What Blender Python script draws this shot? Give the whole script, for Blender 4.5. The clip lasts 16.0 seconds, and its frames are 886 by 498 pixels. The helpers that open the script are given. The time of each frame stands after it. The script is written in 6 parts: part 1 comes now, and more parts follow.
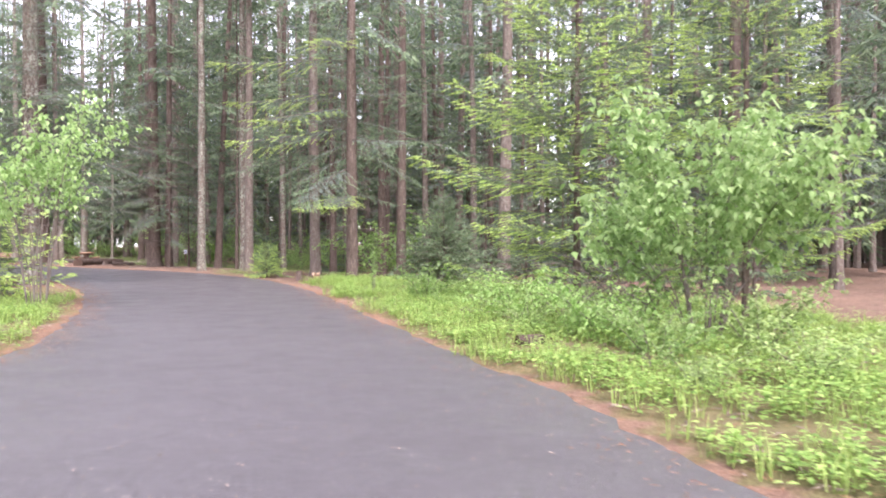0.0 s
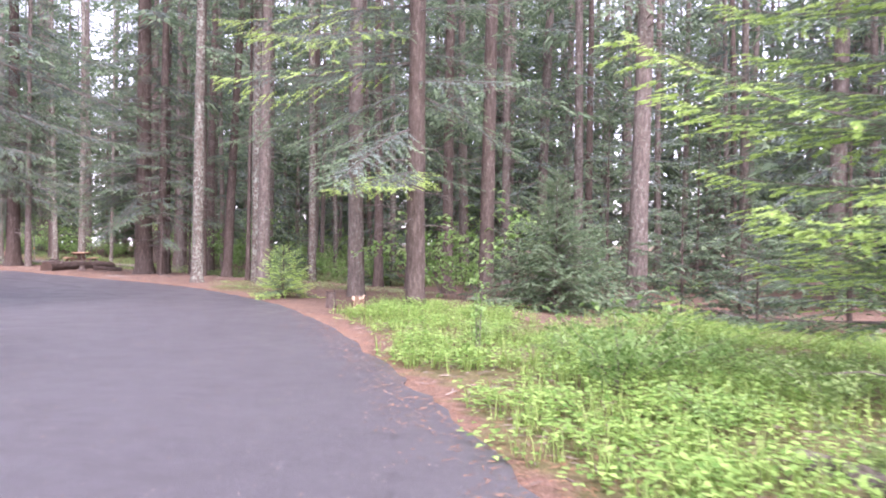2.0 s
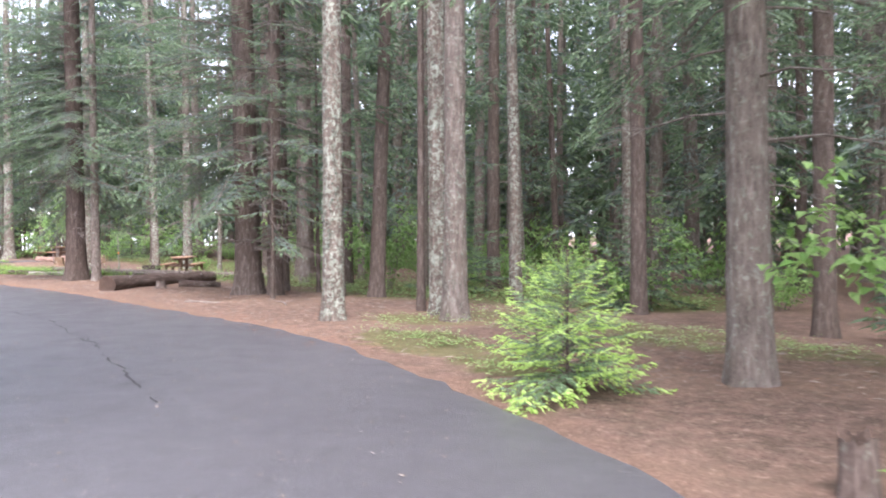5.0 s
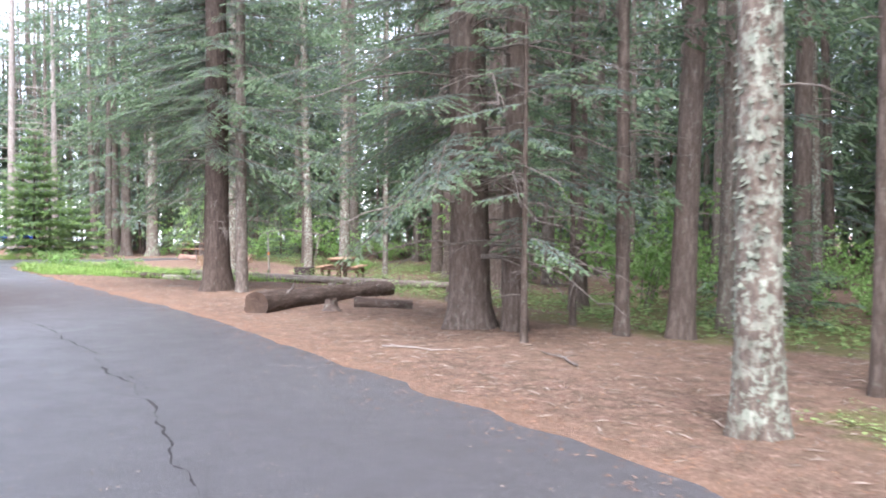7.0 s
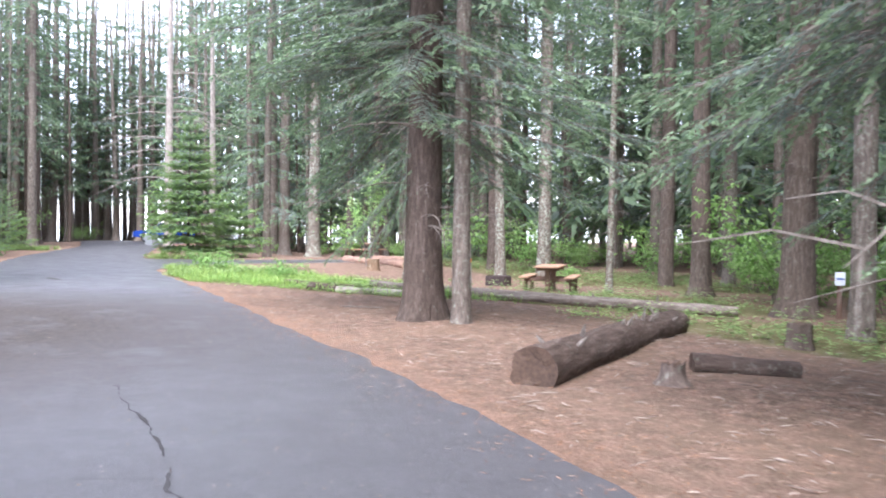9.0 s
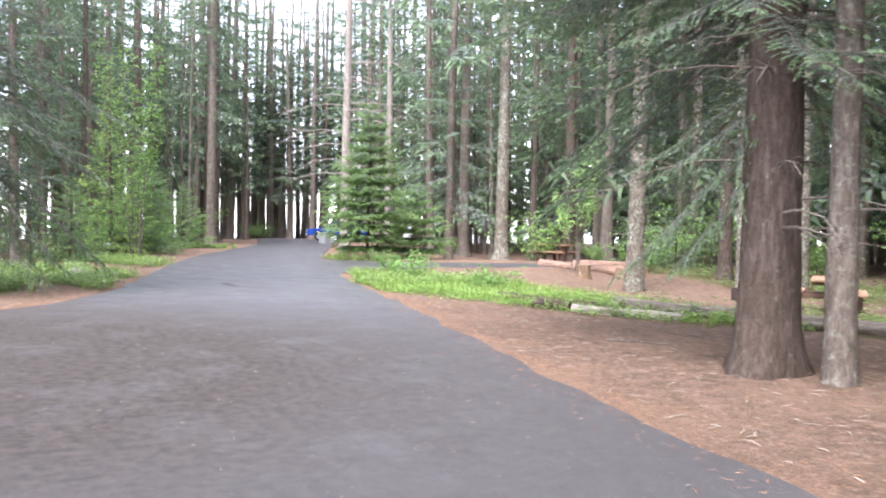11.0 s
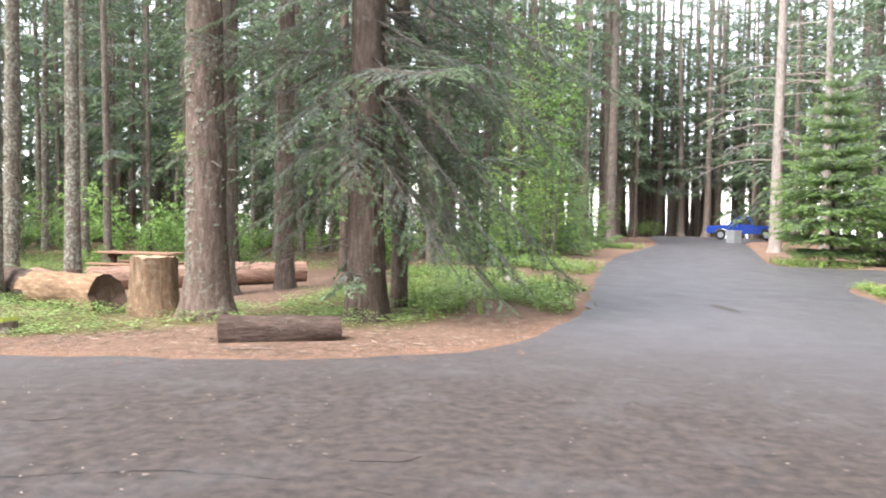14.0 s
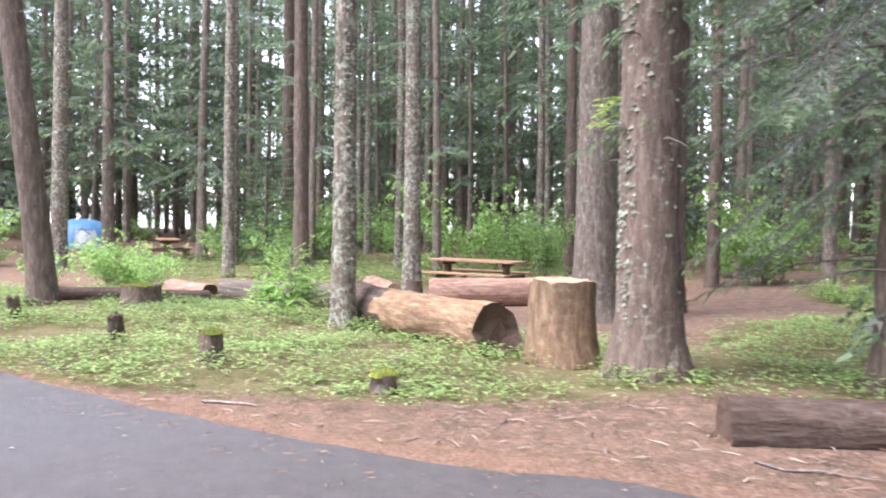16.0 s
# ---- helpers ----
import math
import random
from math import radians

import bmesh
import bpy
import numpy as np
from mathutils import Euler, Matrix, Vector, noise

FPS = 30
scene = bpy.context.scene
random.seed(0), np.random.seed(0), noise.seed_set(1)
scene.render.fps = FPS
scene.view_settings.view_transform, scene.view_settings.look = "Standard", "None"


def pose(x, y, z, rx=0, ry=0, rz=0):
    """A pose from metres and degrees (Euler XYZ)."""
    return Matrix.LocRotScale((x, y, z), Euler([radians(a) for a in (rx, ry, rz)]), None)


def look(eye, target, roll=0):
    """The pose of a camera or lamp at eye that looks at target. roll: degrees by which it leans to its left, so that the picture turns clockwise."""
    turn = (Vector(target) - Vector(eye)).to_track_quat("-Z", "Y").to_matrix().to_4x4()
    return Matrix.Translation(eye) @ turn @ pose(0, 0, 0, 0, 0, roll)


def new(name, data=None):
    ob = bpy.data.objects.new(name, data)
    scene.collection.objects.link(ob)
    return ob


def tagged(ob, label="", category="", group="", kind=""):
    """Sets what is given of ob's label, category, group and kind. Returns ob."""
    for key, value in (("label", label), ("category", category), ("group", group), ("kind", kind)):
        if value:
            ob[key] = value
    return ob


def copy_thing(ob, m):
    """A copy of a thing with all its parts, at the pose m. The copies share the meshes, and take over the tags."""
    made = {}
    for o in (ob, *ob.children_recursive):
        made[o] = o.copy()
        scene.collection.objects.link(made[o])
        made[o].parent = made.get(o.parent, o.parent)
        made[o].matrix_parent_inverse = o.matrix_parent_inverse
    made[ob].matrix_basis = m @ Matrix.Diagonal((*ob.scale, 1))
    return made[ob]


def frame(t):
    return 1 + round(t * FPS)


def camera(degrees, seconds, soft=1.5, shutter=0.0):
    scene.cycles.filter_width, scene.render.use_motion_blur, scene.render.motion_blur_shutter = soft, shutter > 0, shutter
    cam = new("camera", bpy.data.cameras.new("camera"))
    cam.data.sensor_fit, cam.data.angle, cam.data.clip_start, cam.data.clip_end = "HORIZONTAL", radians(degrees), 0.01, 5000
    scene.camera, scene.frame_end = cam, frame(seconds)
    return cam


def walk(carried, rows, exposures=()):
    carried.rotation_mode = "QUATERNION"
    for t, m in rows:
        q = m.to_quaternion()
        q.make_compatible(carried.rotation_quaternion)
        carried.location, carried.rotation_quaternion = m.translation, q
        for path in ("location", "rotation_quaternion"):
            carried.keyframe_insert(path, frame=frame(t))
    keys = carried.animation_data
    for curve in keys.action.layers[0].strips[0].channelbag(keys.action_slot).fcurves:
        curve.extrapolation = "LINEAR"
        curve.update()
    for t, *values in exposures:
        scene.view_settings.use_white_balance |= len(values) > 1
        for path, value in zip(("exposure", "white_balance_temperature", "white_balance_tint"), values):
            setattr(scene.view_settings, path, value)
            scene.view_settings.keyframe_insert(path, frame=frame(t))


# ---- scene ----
from mathutils.geometry import tessellate_polygon

cam = camera(55.2, 16.0, 1.9, 0.22)

PATH = [
    (0, (6.191, 7.852, 1.425), (5.386, 9.683, 1.396), -0.1),
    (0.5, (4.848, 9.9, 1.422), (4.035, 11.728, 1.393), -0.1),
    (1, (3.403, 12.409, 1.423), (2.567, 14.225, 1.397), 0.2),
    (1.5, (1.872, 14.723, 1.418), (1.015, 16.529, 1.396), 0.7),
    (2, (0.402, 16.775, 1.418), (-0.478, 18.57, 1.394), 0.7),
    (2.5, (-1.149, 18.895, 1.423), (-2.054, 20.679, 1.392), 0.6),
    (3, (-2.547, 20.523, 1.427), (-3.467, 22.299, 1.394), 0.5),
    (3.5, (-3.97, 22.102, 1.421), (-4.914, 23.865, 1.386), 0.3),
    (3.7, (-4.559, 22.717, 1.405), (-5.52, 24.471, 1.369), 0.1),
    (5.8, (-11.128, 28.31, 1.417), (-12.359, 29.886, 1.371), -0.4),
    (6, (-11.793, 28.74, 1.421), (-13.047, 30.298, 1.374), -0.3),
    (6.5, (-13.554, 29.906, 1.415), (-14.869, 31.412, 1.368), -0.3),
    (7, (-15.216, 30.854, 1.417), (-16.587, 32.31, 1.373), 0.0),
    (7.5, (-16.994, 31.797, 1.416), (-18.422, 33.197, 1.372), 0.3),
    (8, (-18.751, 32.603, 1.417), (-20.238, 33.94, 1.376), 0.4),
    (8.5, (-20.333, 33.282, 1.419), (-21.875, 34.554, 1.378), 0.5),
    (9, (-21.869, 33.911, 1.423), (-23.465, 35.115, 1.376), 0.6),
    (9.2, (-22.487, 34.168, 1.426), (-24.108, 35.339, 1.377), 0.6),
    (11.3, (-26.97, 34.988, 1.423), (-28.792, 35.81, 1.368), 0.9),
    (11.5, (-27.306, 35.009, 1.416), (-29.15, 35.781, 1.36), 0.8),
    (12, (-28.273, 34.997, 1.412), (-30.168, 35.633, 1.354), 0.9),
    (12.5, (-29.338, 34.91, 1.416), (-31.275, 35.403, 1.355), 0.9),
    (13, (-30.333, 34.745, 1.422), (-32.3, 35.101, 1.355), 0.9),
    (13.5, (-31.442, 34.444, 1.415), (-33.429, 34.662, 1.345), 1.0),
    (14, (-32.51, 34.066, 1.423), (-34.507, 34.144, 1.347), 0.8),
    (14.5, (-33.595, 33.611, 1.412), (-35.592, 33.532, 1.331), 0.8),
    (15, (-34.582, 33.092, 1.42), (-36.566, 32.851, 1.337), 0.7),
    (15.5, (-35.483, 32.467, 1.418), (-37.44, 32.063, 1.335), 0.6),
    (16, (-36.345, 31.712, 1.431), (-38.258, 31.135, 1.349), 0.8),
]
EXPO = [(0.0, 2.25, 6450, 30), (1.5, 2.4, 6050, 40), (3.5, 2.35, 6050, 30), (6.0, 2.57, 6000, 20), (9.0, 2.58, 5800, 18), (11.5, 2.5, 6200, 18), (14.0, 2.52, 6500, 16), (15.0, 2.52, 6600, 16), (16.0, 2.5, 6100, 22)]
walk(cam, [(t, look(eye, target, roll)) for t, eye, target, roll in PATH], EXPO)

# ---- sky and sun: soft overcast daylight ----
world = bpy.data.worlds.new("overcast_sky")
scene.world = world
world.use_nodes = True
wn, wl = world.node_tree.nodes, world.node_tree.links
sky = wn.new("ShaderNodeTexSky")
sky.sky_type, sky.sun_disc = "NISHITA", False
sky.sun_elevation, sky.sun_rotation = radians(58), radians(140)
sky.air_density, sky.dust_density, sky.ozone_density = 1.0, 0.6, 1.0
veil = wn.new("ShaderNodeHueSaturation")
veil.inputs["Saturation"].default_value = 0.35
wl.new(sky.outputs[0], veil.inputs["Color"])
wl.new(veil.outputs[0], wn["Background"].inputs[0])
wn["Background"].inputs[1].default_value = 0.15
sun_data = bpy.data.lights.new("sun", "SUN")
sun_data.energy, sun_data.angle, sun_data.color = 1.5, radians(30), (1.0, 0.97, 0.92)
sun = new("sun", sun_data)
sun.matrix_world = look((0, 0, 60), (-60 * math.sin(radians(140)) * 0.62, -60 * math.cos(radians(140)) * 0.62, 0))
tagged(sun, kind="structure")


# ---- materials ----
def material(name, rough=0.8, spec=0.3):
    m = bpy.data.materials.new(name)
    m.use_nodes = True
    n = m.node_tree.nodes
    b = n["Principled BSDF"]
    b.inputs["Roughness"].default_value = rough
    b.inputs["Specular IOR Level"].default_value = spec
    return m, n, m.node_tree.links, b


def coords(n, l, scale=(1, 1, 1), shift=True):
    """Object coordinates, shifted by each object's own random number."""
    tc, mp = n.new("ShaderNodeTexCoord"), n.new("ShaderNodeMapping")
    mp.inputs["Scale"].default_value = scale
    l.new(tc.outputs["Object"], mp.inputs["Vector"])
    if shift:
        oi, mu = n.new("ShaderNodeObjectInfo"), n.new("ShaderNodeMath")
        mu.operation = "MULTIPLY"
        mu.inputs[1].default_value = 37.0
        l.new(oi.outputs["Random"], mu.inputs[0])
        l.new(mu.outputs[0], mp.inputs["Location"])
    return mp.outputs[0]


def noise_tex(n, l, vec, scale, detail=5, rough=0.6):
    t = n.new("ShaderNodeTexNoise")
    t.inputs["Scale"].default_value, t.inputs["Detail"].default_value, t.inputs["Roughness"].default_value = scale, detail, rough
    l.new(vec, t.inputs["Vector"])
    return t.outputs["Fac"]


def ramp(n, l, fac, *stops):
    r = n.new("ShaderNodeValToRGB")
    while len(r.color_ramp.elements) < len(stops):
        r.color_ramp.elements.new(0.5)
    for e, (p, c) in zip(r.color_ramp.elements, stops):
        e.position, e.color = p, (*c, 1) if len(c) == 3 else c
    l.new(fac, r.inputs[0])
    return r.outputs[0]


def blend(n, l, fac, a, b, mode="MIX"):
    m = n.new("ShaderNodeMix")
    m.data_type, m.blend_type = "RGBA", mode
    for socket, value in ((m.inputs[0], fac), (m.inputs[6], a), (m.inputs[7], b)):
        if isinstance(value, (int, float)):
            socket.default_value = value
        elif isinstance(value, tuple):
            socket.default_value = (*value, 1)
        else:
            l.new(value, socket)
    return m.outputs[2]


def bump(n, l, b, height, strength, distance):
    k = n.new("ShaderNodeBump")
    k.inputs["Strength"].default_value, k.inputs["Distance"].default_value = strength, distance
    l.new(height, k.inputs["Height"])
    l.new(k.outputs[0], b.inputs["Normal"])


def grey(v):
    return (v, v, v)


def bark_material(name, dark, light, lichen=0.0, reach=0.56, lying=False):
    """Furrowed bark, its grain upright or, on a lying log, along x."""
    m, n, l, b = material(name, 0.9, 0.15)
    v = coords(n, l, (0.2, 1, 1) if lying else (1, 1, 0.25))
    w = coords(n, l)
    furrow = noise_tex(n, l, v, 17, 6, 0.65)
    broad = noise_tex(n, l, w, 1.3, 3)
    c = ramp(n, l, furrow, (0.34, tuple(x * 0.38 for x in dark)), (0.5, dark), (0.66, light))
    flakes = noise_tex(n, l, coords(n, l, (0.5, 1, 1) if lying else (1, 1, 0.6)), 46, 4, 0.7)
    c = blend(n, l, ramp(n, l, flakes, (0.40, grey(0.0)), (0.62, grey(0.35))), c, light)
    c = blend(n, l, broad, c, blend(n, l, 0.5, c, (light[0], light[1] * 0.9, light[2] * 0.8)))
    if lichen:
        spots = noise_tex(n, l, w, 13, 5, 0.7)
        zones = noise_tex(n, l, w, 1.7, 2)
        mask = ramp(n, l, spots, (reach - 0.05, grey(0)), (reach + 0.03, grey(1)))
        zone = ramp(n, l, zones, (0.35, grey(0.25)), (0.6, grey(1)))
        mask = blend(n, l, 1.0, mask, zone, "MULTIPLY")
        c = blend(n, l, blend(n, l, 1.0, mask, grey(lichen), "MULTIPLY"), c, ramp(n, l, furrow, (0.3, (0.22, 0.25, 0.19)), (0.7, (0.50, 0.52, 0.42))))
    l.new(c, b.inputs["Base Color"])
    bump(n, l, b, blend(n, l, 0.3, furrow, flakes), 1.0, 0.05)
    return m


def leaf_material(name, dark, light, through_light=0.35, rough=0.55):
    """Leaves or needles, each a little different, that let some light through."""
    m, n, l, b = material(name, rough, 0.3)
    gi, oi = n.new("ShaderNodeNewGeometry"), n.new("ShaderNodeObjectInfo")
    c = ramp(n, l, gi.outputs["Random Per Island"], (0.0, dark), (1.0, light))
    hs = n.new("ShaderNodeHueSaturation")
    mr = n.new("ShaderNodeMapRange")
    mr.inputs["To Min"].default_value, mr.inputs["To Max"].default_value = 0.75, 1.25
    l.new(oi.outputs["Random"], mr.inputs[0])
    l.new(mr.outputs[0], hs.inputs["Value"])
    l.new(c, hs.inputs["Color"])
    l.new(hs.outputs[0], b.inputs["Base Color"])
    tr, mx = n.new("ShaderNodeBsdfTranslucent"), n.new("ShaderNodeMixShader")
    l.new(hs.outputs[0], tr.inputs["Color"])
    mx.inputs[0].default_value = through_light
    l.new(b.outputs[0], mx.inputs[1])
    l.new(tr.outputs[0], mx.inputs[2])
    l.new(mx.outputs[0], n["Material Output"].inputs["Surface"])
    return m


BARK = bark_material("brown_bark", (0.082, 0.063, 0.052), (0.185, 0.148, 0.124), 0.25, 0.62)
BARK_DARK = bark_material("dark_brown_bark", (0.056, 0.042, 0.035), (0.135, 0.105, 0.088), 0.2, 0.62)
BARK_GREY = bark_material("grey_bark", (0.108, 0.088, 0.075), (0.245, 0.208, 0.178), 0.5, 0.58)
BARK_LICHEN = bark_material("lichen_bark", (0.095, 0.075, 0.063), (0.225, 0.185, 0.152), 0.85, 0.53)
BARK_FLECKED = bark_material("brown_bark_with_lichen", (0.095, 0.072, 0.060), (0.22, 0.172, 0.143), 0.4, 0.60)
BARK_PALE = bark_material("bleached_wood", (0.27, 0.24, 0.215), (0.45, 0.41, 0.37))
DEADWOOD = bark_material("dead_twigs", (0.12, 0.102, 0.09), (0.27, 0.24, 0.21))
STUMP_BARK = bark_material("stump_bark", (0.085, 0.066, 0.056), (0.20, 0.155, 0.13), 0.3, 0.6)
LOG_BARK = bark_material("log_bark", (0.056, 0.041, 0.034), (0.135, 0.100, 0.082), 0.25, 0.62, True)
LOG_GREY = bark_material("grey_log_bark", (0.13, 0.108, 0.093), (0.28, 0.24, 0.205), 0.3, 0.6, True)
LOG_PALE = bark_material("stripped_log", (0.26, 0.23, 0.20), (0.45, 0.41, 0.36), lying=True)
LOG_RED = bark_material("peeled_red_log", (0.20, 0.120, 0.092), (0.48, 0.325, 0.25), lying=True)
LICHEN = leaf_material("lichen_tufts", (0.11, 0.12, 0.088), (0.27, 0.28, 0.215), 0.1, 0.9)
LOG_BARE = bark_material("bare_tan_log", (0.135, 0.084, 0.052), (0.38, 0.265, 0.17), lying=True)
STUMP_TAN = bark_material("weathered_stump", (0.125, 0.080, 0.052), (0.32, 0.225, 0.145), 0.25, 0.58)
NEEDLES = leaf_material("fir_needles", (0.065, 0.100, 0.064), (0.165, 0.220, 0.140), 0.42)
NEEDLES_FRESH = leaf_material("light_fir_needles", (0.105, 0.165, 0.085), (0.250, 0.345, 0.185), 0.45)
NEEDLES_BLUE = leaf_material("spruce_needles", (0.100, 0.136, 0.112), (0.240, 0.295, 0.236), 0.45)
# Grey-green needles, paled in colour to stand in for windscreen glare.
NEEDLES_GREY_GLARE = leaf_material("grey_green_glare_needles", (0.150, 0.182, 0.150), (0.32, 0.365, 0.30), 0.5)
NEEDLES_YOUNG = leaf_material("young_spruce_needles", (0.155, 0.245, 0.145), (0.35, 0.47, 0.285), 0.5)
TIPS = leaf_material("new_shoots", (0.28, 0.43, 0.09), (0.54, 0.70, 0.23), 0.5)
TIPS_MID = leaf_material("light_green_shoots", (0.17, 0.30, 0.085), (0.38, 0.54, 0.20), 0.5)
TIPS_DULL = leaf_material("green_shoots", (0.100, 0.160, 0.085), (0.235, 0.315, 0.175), 0.4)
LEAVES = leaf_material("maple_leaves", (0.15, 0.29, 0.065), (0.40, 0.58, 0.21), 0.5, 0.45)
LEAVES_MAPLE = leaf_material("pale_maple_leaves", (0.22, 0.38, 0.11), (0.50, 0.68, 0.30), 0.55, 0.45)
HERBS = leaf_material("herb_leaves", (0.12, 0.205, 0.060), (0.38, 0.495, 0.19), 0.42, 0.5)
HERBS_BRIGHT = leaf_material("bright_herb_leaves", (0.11, 0.22, 0.045), (0.37, 0.53, 0.15), 0.45, 0.5)
GRASS = leaf_material("grass_blades", (0.13, 0.22, 0.045), (0.38, 0.48, 0.15), 0.4, 0.5)


def cut_wood(name, dark, light):
    m, n, l, b = material(name, 0.85, 0.2)
    v = coords(n, l)
    a, c = noise_tex(n, l, v, 3, 4), noise_tex(n, l, v, 28, 5)
    l.new(blend(n, l, 0.5, ramp(n, l, a, (0.3, dark), (0.7, light)), ramp(n, l, c, (0.3, dark), (0.7, light))), b.inputs["Base Color"])
    bump(n, l, b, c, 0.6, 0.02)
    return m


END_DARK = cut_wood("rotten_log_end", (0.04, 0.027, 0.021), (0.135, 0.088, 0.062))
END_TAN = cut_wood("sawn_log_end", (0.25, 0.17, 0.11), (0.48, 0.35, 0.24))
TABLE_WOOD = cut_wood("worn_red_brown_boards", (0.26, 0.15, 0.095), (0.46, 0.29, 0.19))
TABLE_DARK = cut_wood("dark_timber", (0.10, 0.06, 0.045), (0.20, 0.125, 0.09))
MOSS = cut_wood("yellow_green_moss", (0.10, 0.12, 0.025), (0.28, 0.31, 0.06))


def ground_material():
    m, n, l, b = material("needle_litter_and_soil", 0.95, 0.1)
    v = coords(n, l, shift=False)
    grow, edge = n.new("ShaderNodeAttribute"), n.new("ShaderNodeAttribute")
    grow.attribute_name, edge.attribute_name = "growth", "margin"
    fine, mid, wide = noise_tex(n, l, v, 38, 6, 0.75), noise_tex(n, l, v, 4.5, 5, 0.65), noise_tex(n, l, v, 0.5, 3)
    duff = ramp(n, l, fine, (0.3, (0.085, 0.050, 0.036)), (0.5, (0.215, 0.135, 0.100)), (0.72, (0.39, 0.27, 0.205)))
    soil = ramp(n, l, fine, (0.3, (0.05, 0.035, 0.025)), (0.7, (0.20, 0.145, 0.10)))
    c = blend(n, l, ramp(n, l, mid, (0.40, grey(0)), (0.60, grey(0.85))), duff, soil)
    pale = noise_tex(n, l, v, 11, 4, 0.7)
    c = blend(n, l, ramp(n, l, pale, (0.56, grey(0)), (0.70, grey(0.7))), c, (0.46, 0.33, 0.25))
    c = blend(n, l, ramp(n, l, wide, (0.4, grey(0)), (0.65, grey(0.35))), c, (0.30, 0.20, 0.135))
    fresh = ramp(n, l, fine, (0.3, (0.13, 0.070, 0.045)), (0.7, (0.42, 0.265, 0.18)))
    c = blend(n, l, edge.outputs["Fac"], c, fresh)
    green = ramp(n, l, fine, (0.3, (0.05, 0.075, 0.018)), (0.7, (0.20, 0.27, 0.06)))
    ad = n.new("ShaderNodeMath")
    ad.operation = "MULTIPLY_ADD"
    ad.inputs[1].default_value = 0.9
    l.new(mid, ad.inputs[0])
    l.new(grow.outputs["Fac"], ad.inputs[2])
    c = blend(n, l, ramp(n, l, ad.outputs[0], (0.66, grey(0)), (1.0, grey(0.42))), c, green)
    l.new(c, b.inputs["Base Color"])
    ht = blend(n, l, 0.35, fine, mid)
    bump(n, l, b, ht, 0.9, 0.06)
    return m


def asphalt_material():
    m, n, l, b = material("worn_asphalt", 0.7, 0.5)
    v = coords(n, l, shift=False)
    grain, blot, wide = noise_tex(n, l, v, 75, 4, 0.8), noise_tex(n, l, v, 1.4, 6, 0.7), noise_tex(n, l, v, 0.22, 3)
    c = ramp(n, l, grain, (0.34, (0.040, 0.038, 0.040)), (0.55, (0.096, 0.090, 0.093)), (0.70, (0.26, 0.245, 0.238)))
    pits = noise_tex(n, l, v, 17, 4, 0.75)
    c = blend(n, l, ramp(n, l, pits, (0.30, grey(0.65)), (0.46, grey(0))), c, (0.030, 0.027, 0.026))
    c = blend(n, l, ramp(n, l, pits, (0.60, grey(0)), (0.72, grey(0.5))), c, (0.20, 0.18, 0.165))
    c = blend(n, l, ramp(n, l, blot, (0.45, grey(0)), (0.66, grey(0.4))), c, (0.060, 0.053, 0.051))
    c = blend(n, l, ramp(n, l, wide, (0.42, grey(0)), (0.6, grey(0.22))), c, (0.115, 0.108, 0.109))
    # pale grit and fallen specks
    fleck = n.new("ShaderNodeTexVoronoi")
    fleck.inputs["Scale"].default_value = 13
    l.new(v, fleck.inputs["Vector"])
    spots = blend(n, l, 1.0, ramp(n, l, fleck.outputs["Distance"], (0.10, grey(1)), (0.16, grey(0))), ramp(n, l, noise_tex(n, l, v, 3.1, 3), (0.52, grey(0)), (0.60, grey(0.8))), "MULTIPLY")
    c = blend(n, l, spots, c, (0.36, 0.31, 0.26))
    # brown, wet silt where the two roads meet
    off = n.new("ShaderNodeVectorMath")
    off.operation = "DISTANCE"
    off.inputs[1].default_value = (-35.8, 33.6, 0.0)
    l.new(v, off.inputs[0])
    sc = n.new("ShaderNodeMapRange")
    sc.inputs["From Min"].default_value, sc.inputs["From Max"].default_value = 8.5, 3.5
    l.new(off.outputs["Value"], sc.inputs[0])
    silt = blend(n, l, 1.0, sc.outputs[0], ramp(n, l, noise_tex(n, l, v, 0.8, 6, 0.7), (0.30, grey(0.55)), (0.50, grey(1.0))), "MULTIPLY")
    c = blend(n, l, silt, c, ramp(n, l, noise_tex(n, l, v, 9, 5), (0.3, (0.020, 0.016, 0.014)), (0.7, (0.080, 0.062, 0.050))))
    vo = n.new("ShaderNodeTexVoronoi")
    vo.feature = "DISTANCE_TO_EDGE"
    vo.inputs["Scale"].default_value = 0.22
    warp = blend(n, l, 0.06, v, n.new("ShaderNodeTexNoise").outputs["Color"])
    l.new(warp, vo.inputs["Vector"])
    crack = ramp(n, l, vo.outputs["Distance"], (0.0, grey(1)), (0.004, grey(0)))
    gate = ramp(n, l, blot, (0.50, grey(0)), (0.60, grey(0.6)))
    c = blend(n, l, blend(n, l, 1.0, crack, gate, "MULTIPLY"), c, (0.03, 0.027, 0.027))
    l.new(c, b.inputs["Base Color"])
    l.new(blend(n, l, silt, ramp(n, l, blot, (0.35, grey(0.32)), (0.65, grey(0.48))), grey(0.9)), b.inputs["Roughness"])
    bump(n, l, b, blend(n, l, 0.5, grain, pits), 0.7, 0.02)
    return m


GROUND, ASPHALT = ground_material(), asphalt_material()


